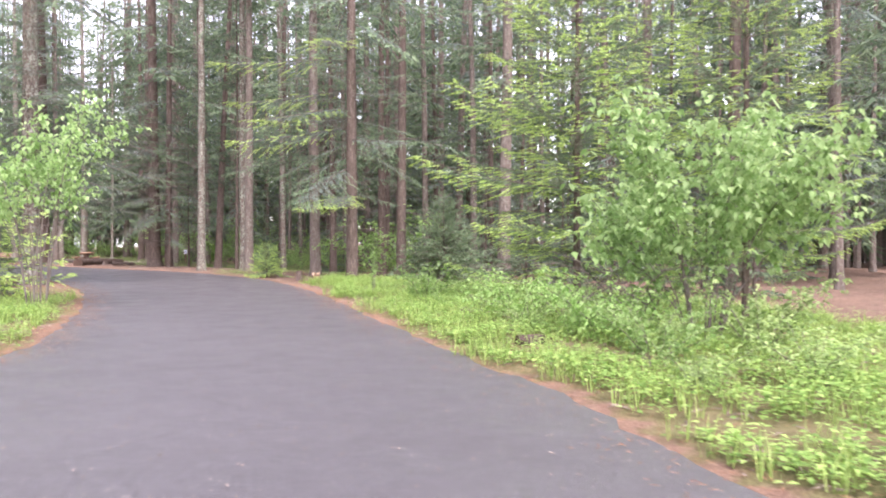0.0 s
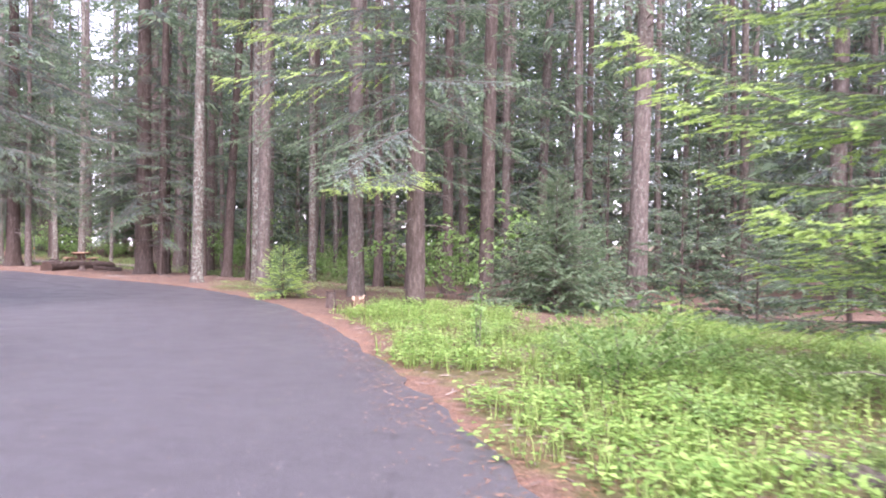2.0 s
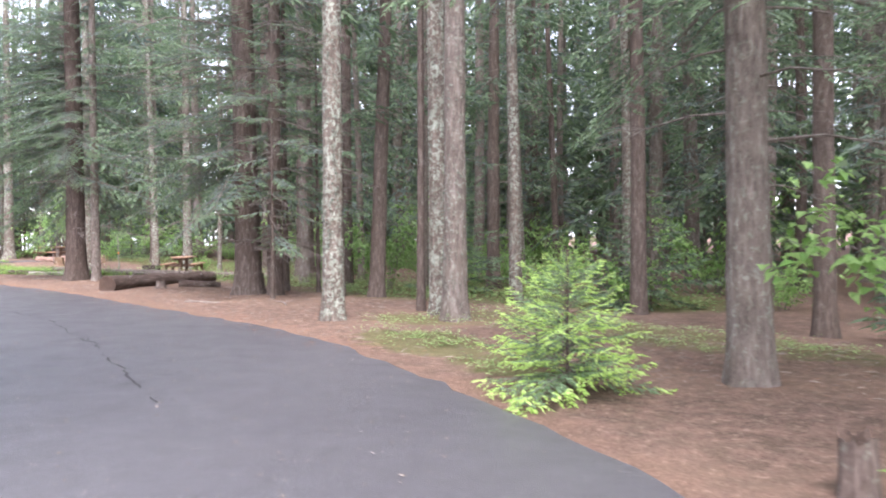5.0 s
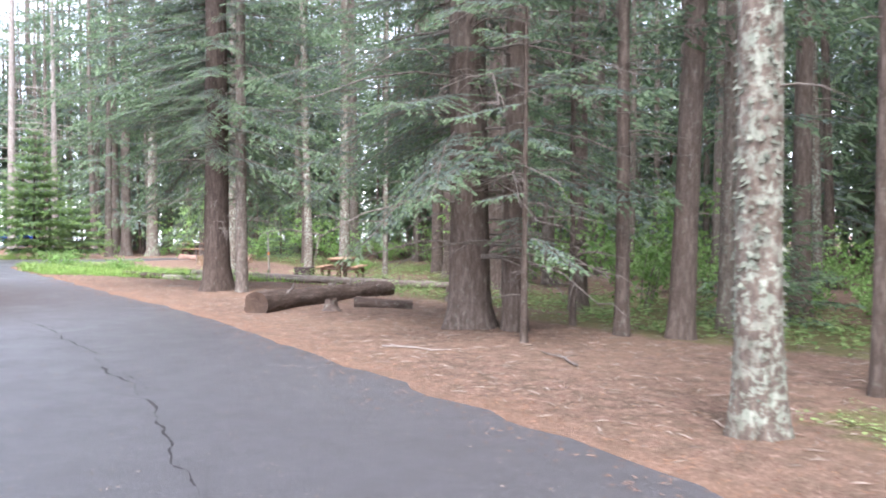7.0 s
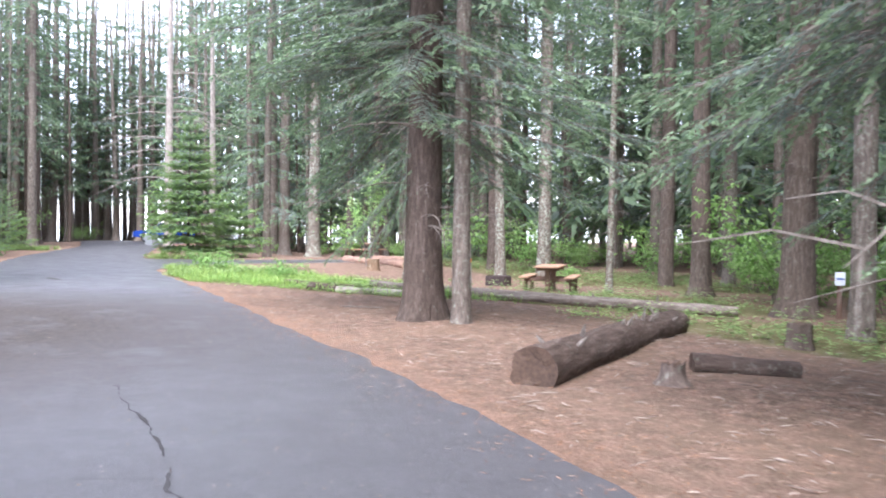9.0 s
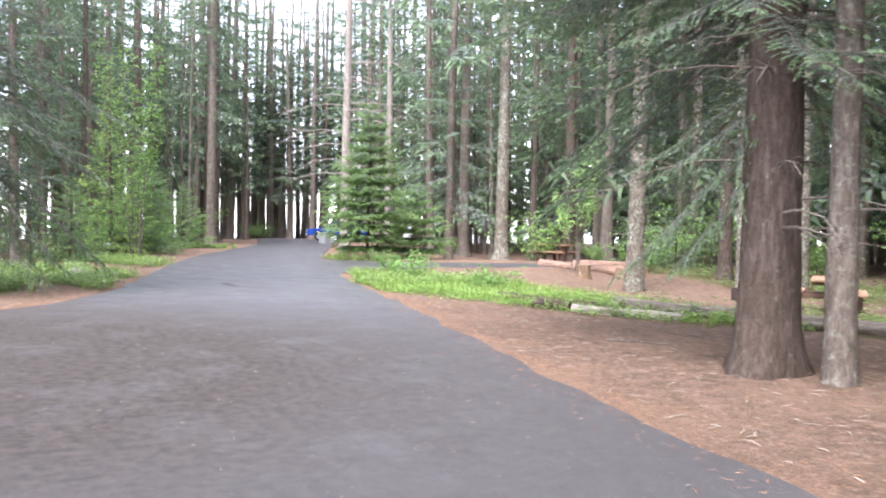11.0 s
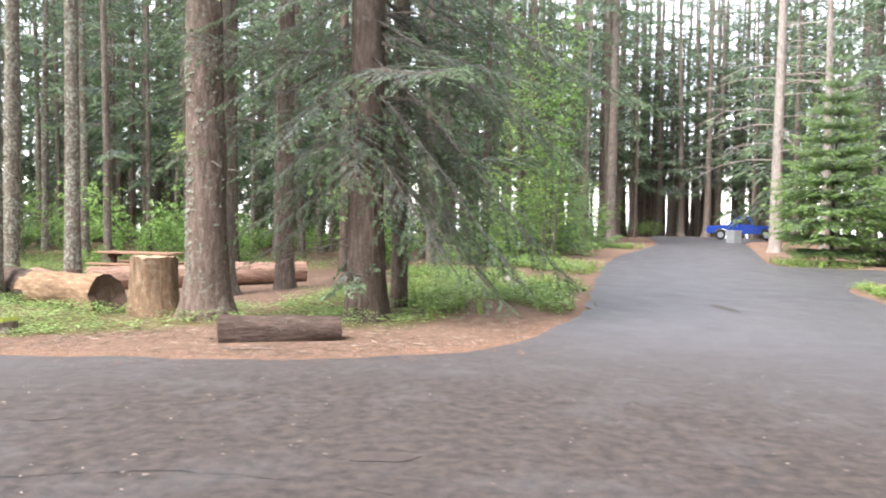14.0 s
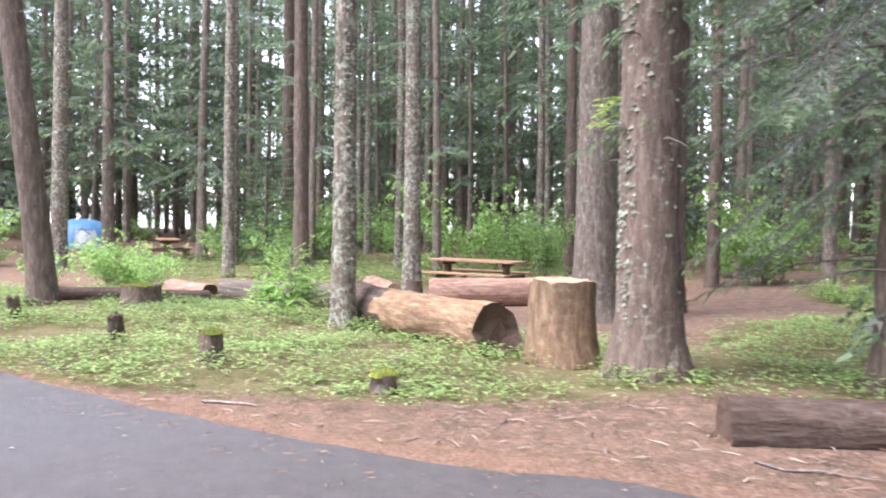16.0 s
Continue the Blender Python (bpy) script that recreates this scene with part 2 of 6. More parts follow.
def plain(name, colour, rough=0.5, metal=0.0, wear=0.12):
    m, n, l, b = material(name, rough, 0.4)
    v = coords(n, l)
    f = noise_tex(n, l, v, 6, 5)
    l.new(ramp(n, l, f, (0.3, tuple(c * (1 - wear) for c in colour)), (0.7, tuple(min(1, c * (1 + wear)) for c in colour))), b.inputs["Base Color"])
    b.inputs["Metallic"].default_value = metal
    return m


# ---- plan: roads, heights, where things grow ----
RIGHT_EDGE = [(16, -6), (11.5, 3), (8.2, 9.2), (4.7, 14.6), (2.3, 17.2), (0.2, 19.6), (-2.4, 22.8), (-5.0, 25.8), (-7.3, 28.3), (-9.2, 30.1),
              (-10.9, 31.5), (-12.9, 32.8), (-15.6, 34.4), (-17.5, 35.3), (-20.2, 36.1), (-24.4, 37.3), (-28.0, 38.4), (-32.0, 39.2), (-36.4, 40.2), (-40.3, 41.1), (-44.5, 41.9), (-48.5, 42.7)]
DRIVEWAY = [(-50.3, 43.4), (-52.2, 45.2), (-52.8, 48.5), (-52.0, 54), (-54.6, 55.0), (-56.3, 49.2), (-58.2, 46.6), (-59.6, 45.7)]
FAR_RIGHT = [(-64, 47.4), (-69, 49.2), (-78, 52.6), (-87, 55.6), (-92, 60), (-101, 62), (-106, 58), (-104, 54)]
FAR_LEFT = [(-92, 51.4), (-81, 48.4), (-73, 45.3), (-65, 42.1), (-58, 39.9), (-51, 38.1), (-46.5, 37.1), (-43.7, 36.1), (-41.8, 35.2), (-41.0, 34.0), (-40.8, 32.6), (-40.95, 31), (-41.1, 29.5), (-41.7, 27.4), (-42.4, 25.6), (-44.2, 21), (-46.5, 12)]
ISLAND = [(-41.5, 9), (-38.5, 19), (-35.9, 25), (-33.6, 28.2), (-30.6, 30.4), (-26.5, 31.2), (-21.5, 30.3), (-18, 29), (-15, 27.0), (-11.6, 24.6), (-8.2, 21.4), (-5.4, 18.5), (-3.2, 15.8), (-1.6, 13.2), (2.5, 6), (6.5, -2), (9.5, -9)]


def frayed(points, step=0.35, amount=0.07):
    """A polyline cut into short pieces and roughened."""
    out = []
    for (ax, ay), (bx, by) in zip(points, points[1:]):
        n = max(1, round(math.hypot(bx - ax, by - ay) / step))
        for i in range(n):
            x, y = ax + (bx - ax) * i / n, ay + (by - ay) * i / n
            out.append((x + amount * noise.noise((x * 1.3, y * 1.3, 0)) + 0.6 * amount * noise.noise((x * 4, y * 4, 7)), y + amount * noise.noise((x * 1.3, y * 1.3, 5)) + 0.6 * amount * noise.noise((x * 4, y * 4, 9))))
    return out + [points[-1]]


def smoothed(points):
    """One round of corner cutting, the ends kept."""
    out = [points[0]]
    for (ax, ay), (bx, by) in zip(points, points[1:]):
        out += [(ax * 0.75 + bx * 0.25, ay * 0.75 + by * 0.25), (ax * 0.25 + bx * 0.75, ay * 0.25 + by * 0.75)]
    return out + [points[-1]]


OUTLINE = frayed(smoothed(RIGHT_EDGE + DRIVEWAY + FAR_RIGHT + FAR_LEFT + ISLAND), 0.35, 0.13)
RING = np.array(OUTLINE)


def inside_road(p):
    x, y = p[:, 0], p[:, 1]
    hit = np.zeros(len(p), bool)
    for (ax, ay), (bx, by) in zip(RING, np.roll(RING, -1, 0)):
        if ay != by:
            hit ^= ((ay > y) != (by > y)) & (x < (bx - ax) * (y - ay) / (by - ay) + ax)
    return hit


def road_gap(p):
    """Metres from the road's edge: positive off the road, negative on it."""
    if len(p) <= 40:
        a, b = RING[::2], np.roll(RING[::2], -1, 0)
        d = b - a
        w = p[:, None, :] - a
        s = np.clip((w * d).sum(2) / np.maximum((d * d).sum(1), 1e-9), 0, 1)
        gap = np.sqrt(((w - s[:, :, None] * d) ** 2).sum(2).min(1))
        a, b = RING, np.roll(RING, -1, 0)
        x, y = p[:, :1], p[:, 1:]
        rise = np.where(a[:, 1] == b[:, 1], 1e-9, b[:, 1] - a[:, 1])
        hit = ((a[:, 1] > y) != (b[:, 1] > y)) & (x < (b[:, 0] - a[:, 0]) * (y - a[:, 1]) / rise + a[:, 0])
        return gap * np.where(hit.sum(1) % 2 == 1, -1, 1)
    best = np.full(len(p), 1e9)
    coarse = RING[::2]
    for a, b in zip(coarse, np.roll(coarse, -1, 0)):
        d = b - a
        s = np.clip(((p - a) @ d) / max(d @ d, 1e-9), 0, 1)
        best = np.minimum(best, ((p - a - s[:, None] * d) ** 2).sum(1))
    return np.sqrt(best) * np.where(inside_road(p), -1, 1)


def smooth(a, b, x):
    s = np.clip((x - a) / (b - a), 0, 1)
    return s * s * (3 - 2 * s)


def rumple(p, scale, seed=0):
    return np.array([noise.noise((x * scale, y * scale, seed)) for x, y in p])


def heights(p, gap):
    fall = smooth(2.5, 10, gap) * -0.36 - smooth(-126, -136, p[:, 0]) * 2.2
    rough = 0.07 * rumple(p, 0.35, 3) + 0.025 * rumple(p, 1.7, 4)
    return fall + rough * smooth(0.2, 2.0, gap) - 0.012 * smooth(0.0, 0.3, gap) - 0.05 * smooth(0.05, -0.4, gap)


def ground_z(x, y):
    p = np.array([(x, y)])
    return float(heights(p, road_gap(p))[0])


# soft patches of green: x, y, half width, half depth, turn, strength
GREEN = [(0.2, 22.5, 9.0, 3.0, -47, 1.0), (-3.5, 27.5, 6.5, 1.8, -47, 0.9), (-6.6, 30.6, 2.6, 1.5, -45, 1.0), (5.8, 16.6, 6, 3.0, -52, 1.0),
         (-13.0, 38.0, 4, 1.6, -20, 0.5), (-14.9, 35.2, 1.5, 0.6, -32, 0.95), (-13.0, 34.0, 0.9, 0.4, -35, 0.7), (-16.6, 37.4, 1.2, 0.6, -25, 0.6), (-19, 45, 6, 3, 15, 0.8), (-27, 48, 6, 3, 15, 0.7),
         (-44.2, 43.9, 7.6, 2.0, 13, 1.0), (2.5, 28.0, 8, 3.2, -47, 0.8), (-40.2, 44.0, 2.0, 0.9, 25, 0.75), (-34.6, 48.3, 2.6, 0.8, 30, 0.8), (-36, 50.5, 4, 2, 10, 0.8)]
GREEN += [(-62, 45.6, 5, 1.2, 22, 0.9), (-50, 36.0, 6.5, 1.4, 16, 1.0), (-58, 38.3, 9, 1.3, 18, 1.0), (-75, 44.3, 8, 1.2, 22, 0.9),
          (-44.5, 27.2, 2.4, 5.5, 8, 0.85), (-46.5, 22, 3, 5, 15, 0.9), (-46.8, 33.5, 3.2, 1.6, 0, 0.8), (-62, 22, 7, 9, 0, 0.8), (-8.6, 19.6, 8, 2.6, 133, 0.9), (-44, 57, 10, 3, 5, 0.8)]


def growth(p, gap):
    g = np.zeros(len(p))
    for x, y, a, b, turn, strength in GREEN:
        c, s = math.cos(radians(turn)), math.sin(radians(turn))
        u, v = p[:, 0] - x, p[:, 1] - y
        d = np.hypot((c * u + s * v) / a, (c * v - s * u) / b)
        g = np.maximum(g, strength * smooth(1.25, 0.75, d))
    return g * smooth(0.0, 0.4, gap + 0.3 * rumple(p, 0.8, 8) + 0.55 * rumple(p, 0.31, 18))


# ---- mesh helpers ----
def mesh_object(name, verts, faces, mats, parent=None, slots=None, smooth_shade=False):
    me = bpy.data.meshes.new(name)
    me.from_pydata(np.asarray(verts, float).tolist(), [], faces)
    for m in mats:
        me.materials.append(m)
    if slots is not None:
        me.polygons.foreach_set("material_index", np.asarray(slots, dtype=np.int32))
    if smooth_shade:
        me.polygons.foreach_set("use_smooth", np.ones(len(me.polygons), dtype=bool))
    me.update()
    ob = new(name, me)
    ob.parent = parent
    return ob


def part(name, bm, mat, parent, label=""):
    me = bpy.data.meshes.new(name)
    bm.to_mesh(me)
    bm.free()
    me.materials.append(mat)
    ob = new(name, me)
    ob.parent = parent
    return tagged(ob, label)


def empty(name, x, y, z=None, turn=0.0):
    ob = new(name)
    ob.matrix_basis = pose(x, y, ground_z(x, y) if z is None else z, 0, 0, turn)
    return ob


class Pile:
    """Triangles and quads gathered into one mesh."""

    def __init__(self):
        self.v, self.f, self.s, self.n = [], [], [], 0

    def add(self, verts, faces, slots):
        verts = np.asarray(verts, float)
        self.v.append(verts)
        self.f += (faces + self.n).tolist() if isinstance(faces, np.ndarray) else [tuple(i + self.n for i in q) for q in faces]
        self.s += [slots] * len(faces) if isinstance(slots, int) else list(slots)
        self.n += len(verts)

    def tube(self, path, radii, sides=5, slot=0, cap=False):
        path = [Vector(p) for p in path]
        ring = []
        for i, p in enumerate(path):
            d = (path[min(i + 1, len(path) - 1)] - path[max(i - 1, 0)]).normalized()
            a = d.cross(Vector((0, 0, 1)) if abs(d.z) < 0.9 else Vector((1, 0, 0))).normalized()
            b = d.cross(a)
            ring += [p + radii[i] * (math.cos(k * math.tau / sides) * a + math.sin(k * math.tau / sides) * b) for k in range(sides)]
        faces = [(i * sides + k, i * sides + (k + 1) % sides, (i + 1) * sides + (k + 1) % sides, (i + 1) * sides + k) for i in range(len(path) - 1) for k in range(sides)]
        self.add([tuple(v) for v in ring], faces, slot)
        if cap:
            for base in (0, (len(path) - 1) * sides):
                self.f.append([self.n - len(ring) + base + k for k in range(sides)])
                self.s.append(slot)

    def obj(self, name, mats, parent=None, smooth_shade=False):
        return mesh_object(name, np.concatenate(self.v), self.f, mats, parent, self.s, smooth_shade)


# ---- ground and road ----
def axis(lo, hi, step, reach):
    inner = list(np.arange(lo, hi, step))
    far, d = [], step
    while d < reach:
        d *= 1.45
        far.append(d)
    return np.array([lo - f for f in reversed(far)] + inner + [hi + f for f in far])


def build_ground():
    xs, ys = axis(-66, 12, 0.36, 2600), axis(10, 60, 0.36, 2600)
    grid = np.stack(np.meshgrid(xs, ys, indexing="ij"), -1).reshape(-1, 2)
    near = (grid[:, 0] > -200) & (grid[:, 0] < 120) & (grid[:, 1] > -120) & (grid[:, 1] < 200)
    gap = np.full(len(grid), 50.0)
    gap[near] = road_gap(grid[near])
    z = np.full(len(grid), -0.36) - smooth(-126, -136, grid[:, 0]) * 2.2
    z[near] = heights(grid[near], gap[near])
    nx, ny = len(xs), len(ys)
    i, j = np.meshgrid(np.arange(nx - 1), np.arange(ny - 1), indexing="ij")
    k = (i * ny + j).ravel()
    faces = np.stack([k, k + ny, k + ny + 1, k + 1], -1)
    ob = mesh_object("ground", np.c_[grid, z], faces.tolist(), [GROUND], None, None, True)
    g = np.zeros(len(grid))
    g[near] = growth(grid[near], gap[near])
    e = smooth(0.40, 0.05, gap + 0.35 * rumple(grid, 0.9, 2)) * 0.5
    for name, values in (("growth", g), ("margin", e)):
        ob.data.attributes.new(name, "FLOAT", "POINT").data.foreach_set("value", values.astype(np.float32))
    tagged(ob, "brown forest floor of needles with green patches", "ground", kind="structure")


HOLLOWS = [(-37.47, 33.9, 0.11, 0.24), (-45.98, 39.17, 0.6, 0.12), (-38.68, 30.9, 0.09, 0.16), (-38.4, 31.56, 0.08, 0.14), (-35.75, 33.8, 0.10, 0.07)]


def build_road():
    top = [Vector((x, y, 0.0)) for x, y in OUTLINE]
    tris = tessellate_polygon([top])
    n = len(top)
    verts = [tuple(v) for v in top] + [(v.x, v.y, -0.12) for v in top]
    area = sum(a.x * b.y - b.x * a.y for a, b in zip(top, top[1:] + top[:1]))
    faces = [tuple(t) for t in tris] + [(i, (i + 1) % n, n + (i + 1) % n, n + i) for i in range(n)]
    ob = mesh_object("road", verts, faces, [ASPHALT])
    bm = bmesh.new()
    bm.from_mesh(ob.data)
    bmesh.ops.recalc_face_normals(bm, faces=bm.faces)
    bm.to_mesh(ob.data)
    bm.free()
    tagged(ob, "narrow worn grey asphalt campground road", "road", kind="structure")
    tar, wet = plain("crumbled_crack", (0.030, 0.027, 0.026), 0.9, 0.0, 0.4), plain("wet_silt", (0.060, 0.048, 0.041), 0.6, 0.0, 0.35)
    rng = random.Random(19)
    # a crumbling crack along the lane
    spine = [(-14.5, 30.9), (-15.98, 31.66), (-17.6, 32.45), (-19.4, 33.3), (-21.2, 34.05), (-24.2, 35.0), (-26.6, 35.6), (-29.6, 36.1)]
    for line, wide in ((spine, 0.013), ([(-17.9, 32.62), (-18.6, 32.96), (-19.0, 33.2)], 0.006), ([(-22.3, 34.5), (-23.3, 34.8)], 0.006), ([(-37.2, 29.6), (-36.9, 31.2), (-37.3, 32.6), (-36.8, 34.0)], 0.006)):
        run = frayed(smoothed(smoothed(line)), 0.045, 0.09)
        v, f = [], []
        for i, (x, y) in enumerate(run):
            ax, ay = run[max(i - 1, 0)]
            bx, by = run[min(i + 1, len(run) - 1)]
            d = math.hypot(bx - ax, by - ay) + 1e-9
            w = wide * max(0.05, 0.5 + 1.5 * noise.noise((x * 2.1, y * 2.1, 4)) + rng.uniform(-0.45, 0.45))
            v += [(x - (by - ay) / d * w, y + (bx - ax) / d * w, 0.004), (x + (by - ay) / d * w, y - (bx - ax) / d * w, 0.004)]
        f = [(2 * i, 2 * i + 1, 2 * i + 3, 2 * i + 2) for i in range(len(run) - 1)]
        tagged(mesh_object("crack", v, f, [tar], ob), "crumbling dark crack in the asphalt")
    # shallow wet hollows filled with silt
    for x, y, a, b in HOLLOWS:
        n = 28
        rim = [(x + a * math.cos(k * math.tau / n) * (1 + 0.45 * noise.noise((2 * math.cos(k * math.tau / n), 2 * math.sin(k * math.tau / n), x))), y + b * math.sin(k * math.tau / n) * (1 + 0.45 * noise.noise((2 * math.cos(k * math.tau / n), 2 * math.sin(k * math.tau / n), y))), 0.004) for k in range(n)]
        tagged(mesh_object("pothole", [(x, y, 0.003)] + rim, [(0, 1 + k, 1 + (k + 1) % n) for k in range(n)], [wet], ob), "shallow pothole with wet silt")


build_ground()
build_road()


lake = mesh_object("lake", [(-2600, -2600, -1.6), (-130, -2600, -1.6), (-130, 2600, -1.6), (-2600, 2600, -1.6)], [(0, 1, 2, 3)], [plain("pale_water", (0.30, 0.34, 0.36), 0.12)])
tagged(lake, "pale calm lake beyond the trees", "lake", kind="structure")


# ---- conifers ----
def bough(rng, length, branches, step, finger, width, droop, hang=1.0):
    """One bough along +x: stem, side branches, and needle-clad twigs like fingers. Slots: 0 wood, 1 needles, 2 shoots."""
    v, f, s = [], [], []

    def stem(a):
        return np.array([a * length, 0.05 * length * math.sin(3 * a + length), -droop * length * a * a + 0.12 * length * a ** 4])

    def tri(p, q, r, slot):
        f.append((len(v), len(v) + 1, len(v) + 2))
        v.extend((p, q, r))
        s.append(slot)

    def blade(p, d, size, slot):
        """A needle-clad twig: a narrow pointed blade turned at random about its length."""
        d = d / np.linalg.norm(d)
        flat = np.cross(d, (0, 0, 1.0))
        up = np.cross(flat, d)
        phi = rng.gauss(0, 0.55 if slot == 1 else 0.9)
        w = (flat * math.cos(phi) + up * math.sin(phi)) * width * rng.uniform(0.75, 1.25) * (0.5 if slot == 1 else 0.62)
        mid = p + d * size * 0.15
        tri(mid + w, p + d * size - (0, 0, 0.12 * size), mid - w, slot)

    w = 0.009 * length + 0.004
    for i in range(4):
        a, b = stem(i / 4), stem((i + 1) / 4)
        ra, rb = w * (1 - i / 4.5), w * (1 - (i + 1) / 4.5)
        tri(a + (0, ra, 0), a - (0, ra, 0), b, 0)
        tri(a + (0, 0, ra), a - (0, 0, ra), b + (0, 0, rb), 0)
    for side in (-1, 1):
        for i in range(branches):
            a = (i + 0.8 + 0.6 * rng.random()) / (branches + 0.6)
            p = stem(a)
            reach = length * (0.38 * (1 - a) ** 0.8 + 0.06) * rng.uniform(0.6, 1.2) * min(1, 0.4 + 2.4 * a)
            ang = rng.uniform(0.6, 1.1)
            d = np.array([math.cos(ang), side * math.sin(ang), rng.uniform(-0.28, 0.06)])
            sag = rng.uniform(0.05, 0.40) * hang
            m = max(1, round(reach / step))
            if m > 2:
                tri(p + (0, 0, 0.004), p - (0, 0, 0.006), p + d * reach * 0.8 - (0, 0, sag * reach * 0.64), 0)
            for j in range(m):
                k = (j + 0.5 * rng.random()) / m
                q = p + d * reach * k - (0, 0, sag * reach * k * k)
                slot = 2 if k > 0.55 or a > 0.85 else 1
                for turn in (-1, 1):
                    e = ang + turn * rng.uniform(0.35, 0.85)
                    blade(q, np.array([math.cos(e), side * math.sin(e), rng.uniform(-0.35, 0.12) - sag * k]), finger * rng.uniform(0.65, 1.2) * (1 - 0.35 * k), slot)
            blade(p + d * reach * 0.92 - (0, 0, sag * reach * 0.85), d - (0, 0, sag), finger, 2)
    return np.array(v), np.array(f), s


def bough_set(seed, count, length, branches, step, finger, width, droop, hang=1.0):
    rng = random.Random(seed)
    return [bough(rng, length * rng.uniform(0.85, 1.15), branches, step, finger, width, droop * rng.uniform(0.6, 1.4), hang) for _ in range(count)]


FINE = bough_set(1, 6, 2.0, 12, 0.060, 0.13, 0.038, 0.22)
LONG = bough_set(4, 6, 4.0, 22, 0.060, 0.125, 0.027, 0.24, 0.6)
DISTANT = bough_set(9, 6, 2.0, 5, 0.34, 0.52, 0.105, 0.30, 1.5)
SPRAY = bough_set(6, 6, 2.0, 9, 0.095, 0.19, 0.054, 0.20, 1.2)
MIDDLE = bough_set(2, 6, 2.0, 8, 0.145, 0.29, 0.062, 0.26, 1.3)
ROUGH = bough_set(7, 6, 2.0, 7, 0.23, 0.42, 0.092, 0.26, 1.4)
TIER = bough_set(12, 6, 4.0, 22, 0.055, 0.13, 0.034, 0.09, 0.3)


def put_bough(pile, arrays, at, turn, pitch, roll, scale):
    """Sets one bough; scale is for a bough two metres long."""
    v, f, s = arrays
    if np.abs(v[:, 0]).max() > 3.0:
        scale *= 0.5
    m = np.array(Euler((roll, -pitch, turn)).to_matrix()) * scale
    pile.add(v @ m.T + at, f, s)


def stem_line(height, lean, bend, seed):
    """Where the trunk's middle lies at each height."""
    def at(h):
        k = h / 10
        return np.array([lean[0] * h + bend * 0.10 * math.sin(k * 2 + seed), lean[1] * h + bend * 0.10 * math.cos(k * 1.7 + seed) - bend * 0.10 * math.cos(seed), h])
    return at


def trunk_mesh(pile, rng, diam, height, at, sides=14, flare=0.55, slot=0):
    hs = [h for h in (-0.25, 0.0, 0.12, 0.3, 0.6, 1.0, 1.5) if h < height * 0.9]
    h = 2.2
    while h < height:
        hs.append(h)
        h += 0.8 if h < 8 else 2.4
    hs.append(height)
    seed = rng.uniform(0, 99)
    v = []
    for h in hs:
        c = at(max(h, 0))
        r0 = 0.5 * diam * max(0.03, (1 - h / height) ** 0.75 if h > 1.3 else 1.0)
        for k in range(sides):
            a = k * math.tau / sides
            root = flare * math.exp(-max(h, 0) / 0.28) * (0.55 + 0.6 * noise.noise((math.cos(a) * 1.4 + seed, math.sin(a) * 1.4, 0.3)))
            lump = 0.09 * noise.noise((math.cos(a) * 1.6 + seed, math.sin(a) * 1.6, h * 1.1)) + 0.05 * noise.noise((math.cos(a) * 5, math.sin(a) * 5 + seed, h * 2.5))
            r = r0 * (1 + root + lump)
            v.append((c[0] + r * math.cos(a), c[1] + r * math.sin(a), h))
    n = len(hs)
    f = [(i * sides + k, i * sides + (k + 1) % sides, (i + 1) * sides + (k + 1) % sides, (i + 1) * sides + k) for i in range(n - 1) for k in range(sides)]
    pile.add(v, f, slot)


def dead_branches(pile, rng, at, diam, height, lo, hi, count, length, slot=0, forked=False, droop=0.35):
    for _ in range(count):
        h = rng.uniform(lo, hi)
        a = rng.uniform(0, math.tau)
        size = length * rng.uniform(0.35, 1.0)
        c = at(h)
        d = np.array([math.cos(a), math.sin(a), 0])
        r = 0.5 * diam * (1 - h / height)
        pts = [c + d * r * 0.8 + d * size * s + np.array((0, 0, size * (0.12 * s - droop * s * s))) + np.array([rng.uniform(-1, 1), rng.uniform(-1, 1), rng.uniform(-1, 1)]) * 0.05 * size * s for s in (0, 0.3, 0.65, 1)]
        w = 0.007 + 0.0065 * size
        pile.tube(pts, [w, w * 0.75, w * 0.5, w * 0.2], 4, slot)
        if forked:
            for s in range(6):
                i = rng.randint(1, 2)
                p = pts[i] + (pts[i + 1] - pts[i]) * rng.random()
                e = p + (d * rng.uniform(0.3, 1) + np.array([rng.uniform(-1, 1), rng.uniform(-1, 1), rng.uniform(-0.7, 0.2)]) * 0.8) * size * 0.28
                pile.tube([p, (p + e) / 2 + np.array((0, 0, 0.03 * size)), e], [w * 0.4, w * 0.3, w * 0.1], 3, slot)


